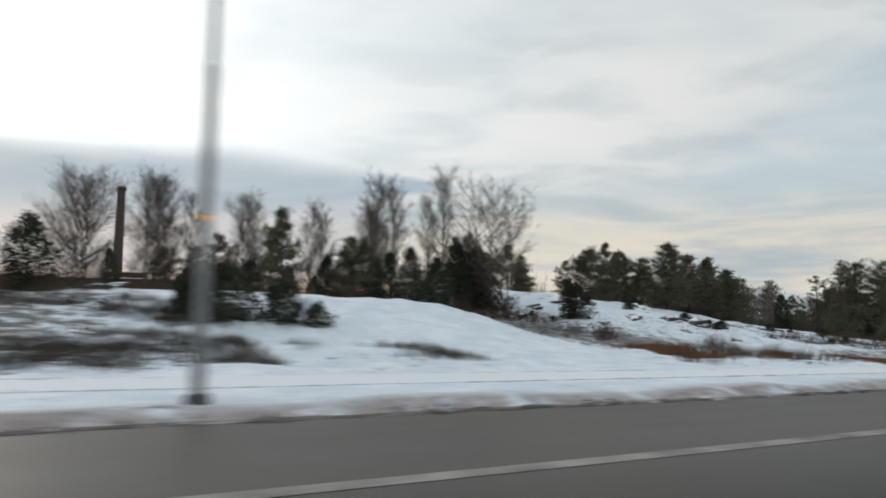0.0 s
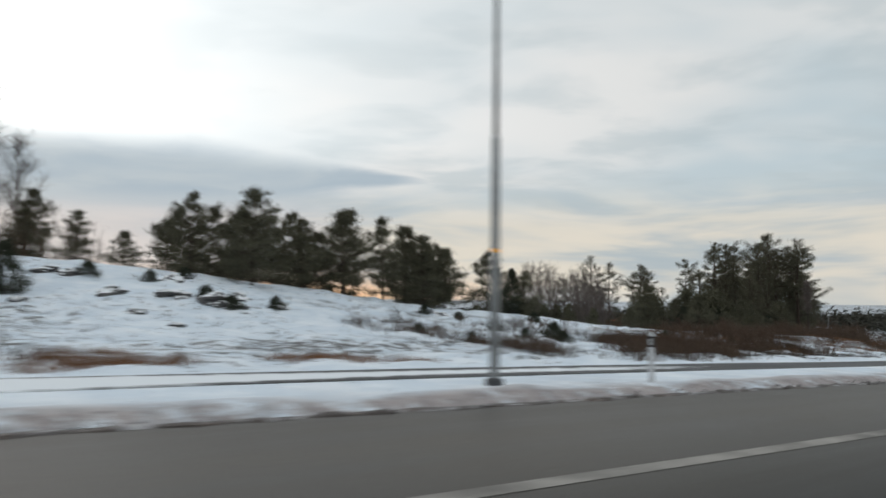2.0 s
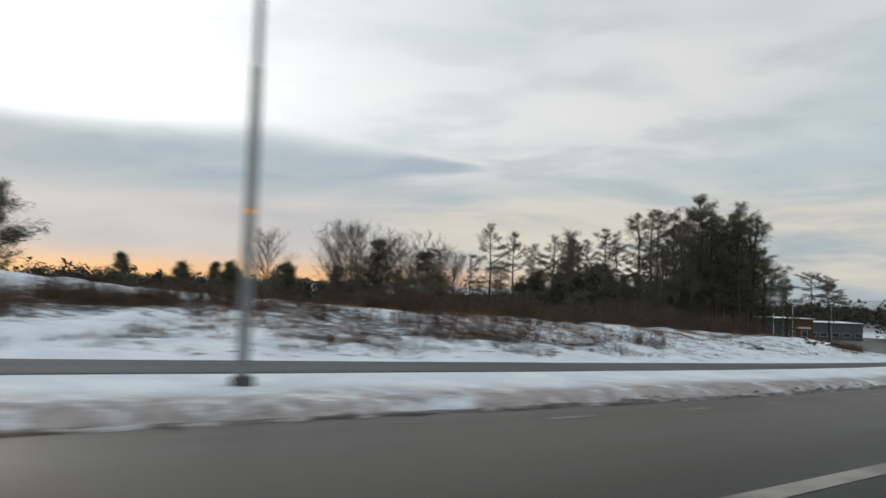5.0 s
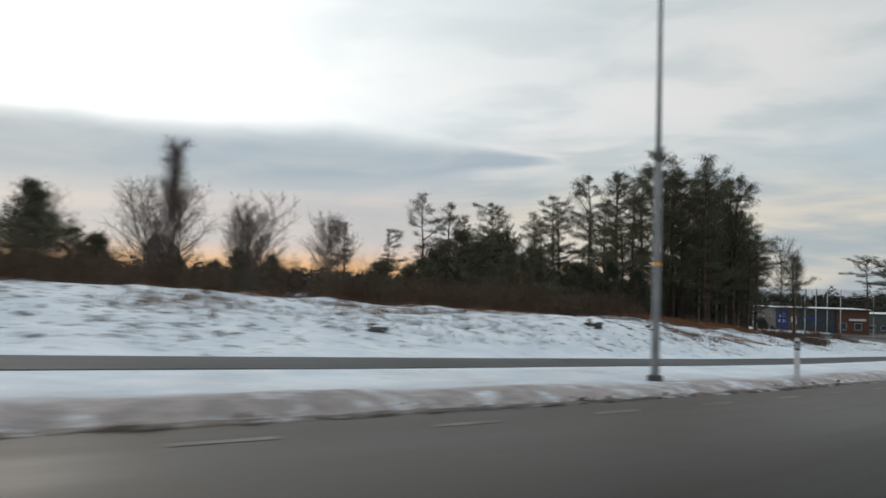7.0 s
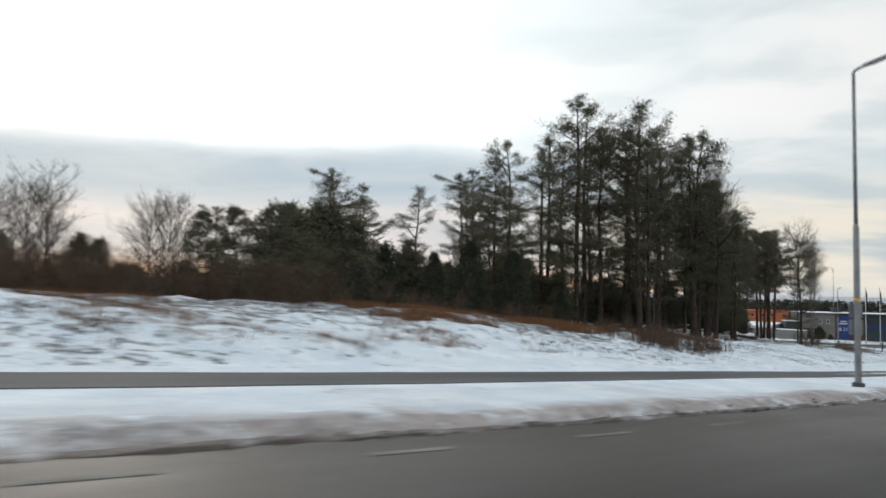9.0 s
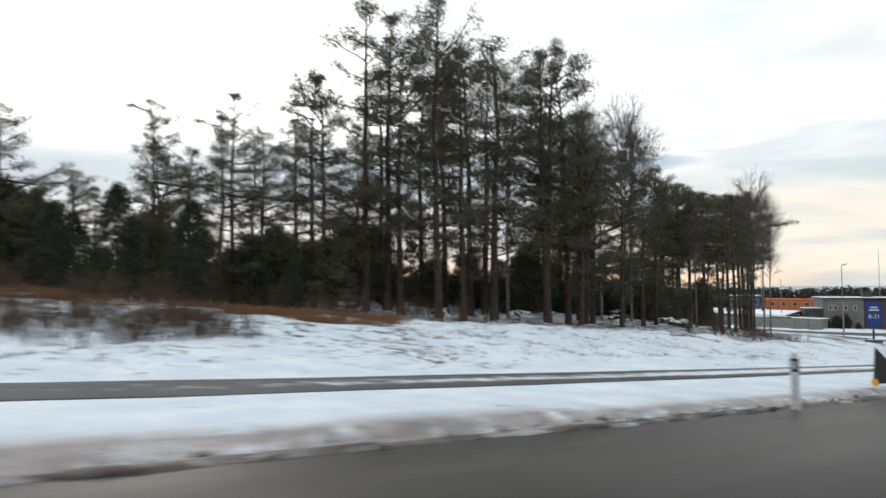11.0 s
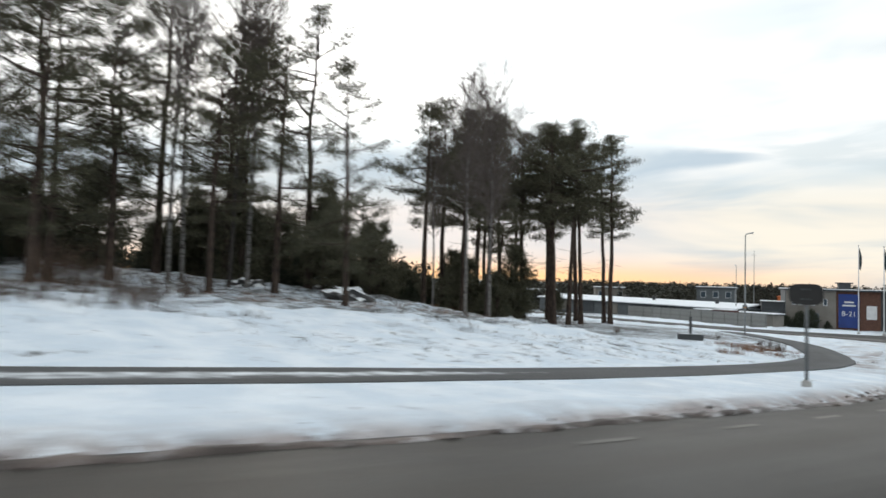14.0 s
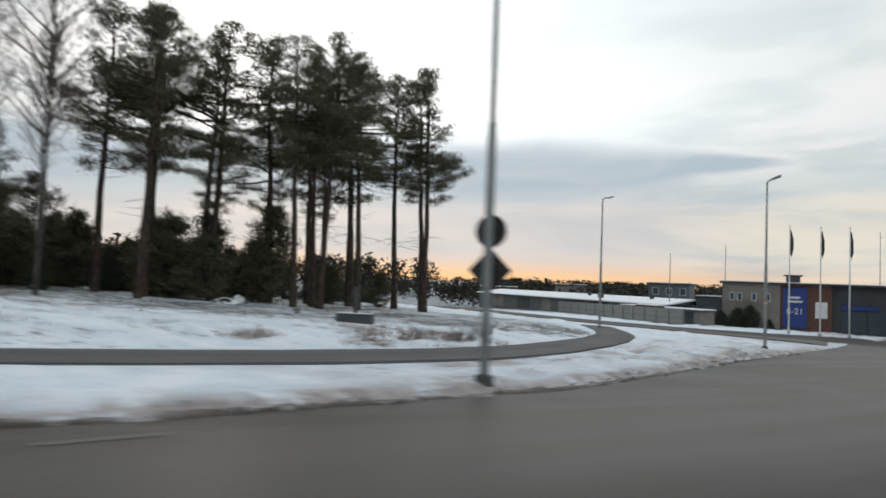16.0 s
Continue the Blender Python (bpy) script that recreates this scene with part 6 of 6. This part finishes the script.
def make_far_buildings():
    rows = lambda w, z, k, q: [(-w / 2 + (i + 0.3) * w / k, z, -w / 2 + (i + 0.3) * w / k + q, z + 1.3) for i in range(k)]  # noqa: E731
    make_block("office_block", 69.2, 291.6, 8, 7.4, 7, 6.4, GREY_CLAD, DARK_CLAD, "blue-grey flat-roofed office beyond the depot", rows(7.4, 4.5, 3, 1.1))
    make_block("house", 35.4, 320.0, 26, 8, 8, 7.2, PALE_WALL, DARK_CLAD, "pale house with a snowy roof beyond the depot", rows(8, 5.2, 3, 1.0))
    make_block("house", 15.4, 318.0, 34, 10, 9, 6.0, PALE_WALL, DARK_CLAD, "small pale house among the distant trees", rows(11, 3.0, 3, 1.2))
    make_block("warehouse", 77.5, 400.0, 5, 24, 14, 4.9, RUST_ROOF, RUST_ROOF, "long warehouse clad in orange sheet", rows(24, 2.6, 6, 1.8), cap=None)
    make_block("shop_annex", 126.0, 282.0, 10, 22, 12, 5.4, GREY_CLAD, DARK_CLAD, "blue-grey shop annex beside the main road", rows(22, 1.2, 6, 2.4))
    # The works with its tall chimney behind the birches.
    make_block("works_building", -62.0, 78.0, 40, 26, 12, 4.6, BRICKWORK, DARK_CLAD, "low brown works building behind bare trees", rows(26, 1.8, 7, 1.5))
    make_block("boiler_house", -70.0, 96.0, 40, 6, 6, 7.0, BRICKWORK, DARK_CLAD, "tall dark boiler house beside a chimney", rows(6, 4.6, 2, 1.0), cap=None)
    x, y = -68.0, 91.0
    root = thing("chimney", "tall slim dark brick works chimney", "chimney", m=pose(x, y, on_ground(x, y) - 0.3))
    c, k = Shape(), Shape()
    c.tube([(0, 0, 0), (0, 0, 10), (0, 0, 19.6)], [0.8, 0.68, 0.58], 16)
    part("shaft", c, CHIMNEY, root, smooth=True)
    k.tube([(0, 0, 19.5), (0, 0, 19.7), (0, 0, 20.1)], [0.6, 0.70, 0.68], 16)
    part("crown", k, CHIMNEY, root)
    # Lattice-thin masts on the horizon.
    for x, y, h in ((70.0, 330.0, 17.0), (100.0, 335.0, 20.0)):
        mast = thing("radio_mast", "thin grey radio mast on the horizon", "mast", m=pose(x, y, on_ground(x, y) - 0.3))
        p, q = Shape(), Shape()
        p.tube([(0, 0, 0), (0, 0, h)], [0.12, 0.05], 8)
        part("pole", p, STEEL, mast)
        q.tube([(-0.6, 0, h * 0.93), (0.6, 0, h * 0.93)], [0.03, 0.03], 6)
        part("cross_arm", q, STEEL, mast)


def make_wood():
    """Distant mixed woods along the horizon, as one mass of ragged crowns."""
    rng = np.random.default_rng(9)
    sh = Shape()
    belts = [(260, -170, -60, 220, 400, -1.5, 0.8), (1100, -60, 300, 400, 540, -7.5, -6.3), (240, -260, -110, 60, 280, 1.0, 4.0), (200, 138, 340, 270, 420, -4.0, -1.0), (260, -60, 60, 300, 400, -9.0, -7.9)]
    for count, x0, x1, y0, y1, t0, t1 in belts:
        for _ in range(count):
            x, y = rng.uniform(x0, x1), rng.uniform(y0, y1)
            z = on_ground(x, y)
            h = float(np.clip(rng.uniform(t0, t1) + 0.5 * fractal(x, y, 0.02) - z, 2.5, 20.0))
            r = max(1.2, h * rng.uniform(0.2, 0.36))
            k = 110
            p = rng.normal(size=(k, 3))
            p = unit(p) * rng.random((k, 1)) ** 0.4
            f = 0.5 + 0.5 * p[:, 2:3]
            p = np.column_stack([p[:, 0] * r * (1.15 - 0.6 * f[:, 0]), p[:, 1] * r * (1.15 - 0.6 * f[:, 0]), h * (0.06 + 0.94 * f[:, 0])]) + np.array([x, y, z])
            size = 0.24 * r + 0.2
            corner = p[:, None] + rng.normal(size=(k, 3, 3)) * size * np.array([1.0, 1.0, 0.6]) * 0.6
            sh.add(corner.reshape(-1, 3), np.arange(3 * k).reshape(-1, 3))
    tagged(new("distant_wood", sh.mesh("distant_wood", [WOOD_DARK])), "dark pine woods along the horizon", "woods", kind="stuff")


WOOD_DARK = make_leaf("distant_conifers", (0.012, 0.014, 0.010), (0.05, 0.045, 0.03), 0.1)


def make_rocks():
    """Granite outcrops that break through the snow."""
    rng = random.Random(21)
    kinds = []
    for i in range(4):
        bm = bmesh.new()
        bmesh.ops.create_icosphere(bm, subdivisions=3, radius=1.0)
        for v in bm.verts:
            k = 1.0 + 0.6 * noise.fractal(v.co * 1.1 + Vector((i * 7.0, 0, 0)), 0.9, 2.0, 4)
            v.co = Vector((v.co.x * k * 1.0, v.co.y * k * 0.8, v.co.z * k * 0.55))
        me = bpy.data.meshes.new("rock")
        bm.to_mesh(me)
        bm.free()
        me.materials.append(ROCK)
        kinds.append(me)
    rows = [(4.3, 43.7, 0.65), (7.1, 44.4, 0.55), (9.5, 39.7, 0.36), (6.6, 44.2, 0.6), (7.1, 41.2, 0.4), (2.5, 41.1, 0.45), (-2.6, 40.2, 0.5), (9.0, 44.4, 0.4), (1.0, 45.8, 0.6), (-1.8, 43.5, 0.6), (62.9, 90.7, 0.5), (64.9, 94.2, 0.35), (64.0, 92.3, 0.3), (58.0, 82.6, 0.4),
            (-4.2, 41.8, 0.6), (10.5, 46.9, 0.45), (8.3, 44.8, 0.7), (9.4, 44.5, 0.5), (8.6, 46.8, 0.5), (-0.4, 46.2, 0.6), (5.0, 47.5, 0.6), (16.9, 46.4, 0.4), (16.7, 55.5, 0.5), (77.0, 171.6, 1.5), (75.5, 172.8, 1.2), (72.0, 168.5, 1.2), (68.5, 156.0, 1.3), (70.5, 176.0, 1.4), (66.5, 148.2, 1.0), (62.0, 143.5, 1.1), (76.5, 190.5, 0.9), (79.0, 188.0, 0.7), (58.5, 140.0, 1.2), (-20.0, 26.0, 0.9), (-17.0, 22.0, 0.7), (-22.5, 22.5, 0.8)]
    for i, (x, y, r) in enumerate(rows):
        ob = new("rock", kinds[i % 4])
        ob.matrix_world = pose(x, y, on_ground(x, y) - 0.10 * r, rng.uniform(-16, 16), rng.uniform(-16, 16), rng.uniform(0, 360)) @ Matrix.Diagonal((r, r, r * rng.uniform(0.7, 1.0), 1))
        tagged(ob, "dark granite outcrop capped with snow", "rock", "granite outcrops")


make_posts()
make_delineators()
make_signs()
make_triangles()
make_shop()
make_shop_bushes()
make_annex()
make_van()
make_depot()
make_fence()
make_flags()
make_far_buildings()
make_wood()
make_rocks()
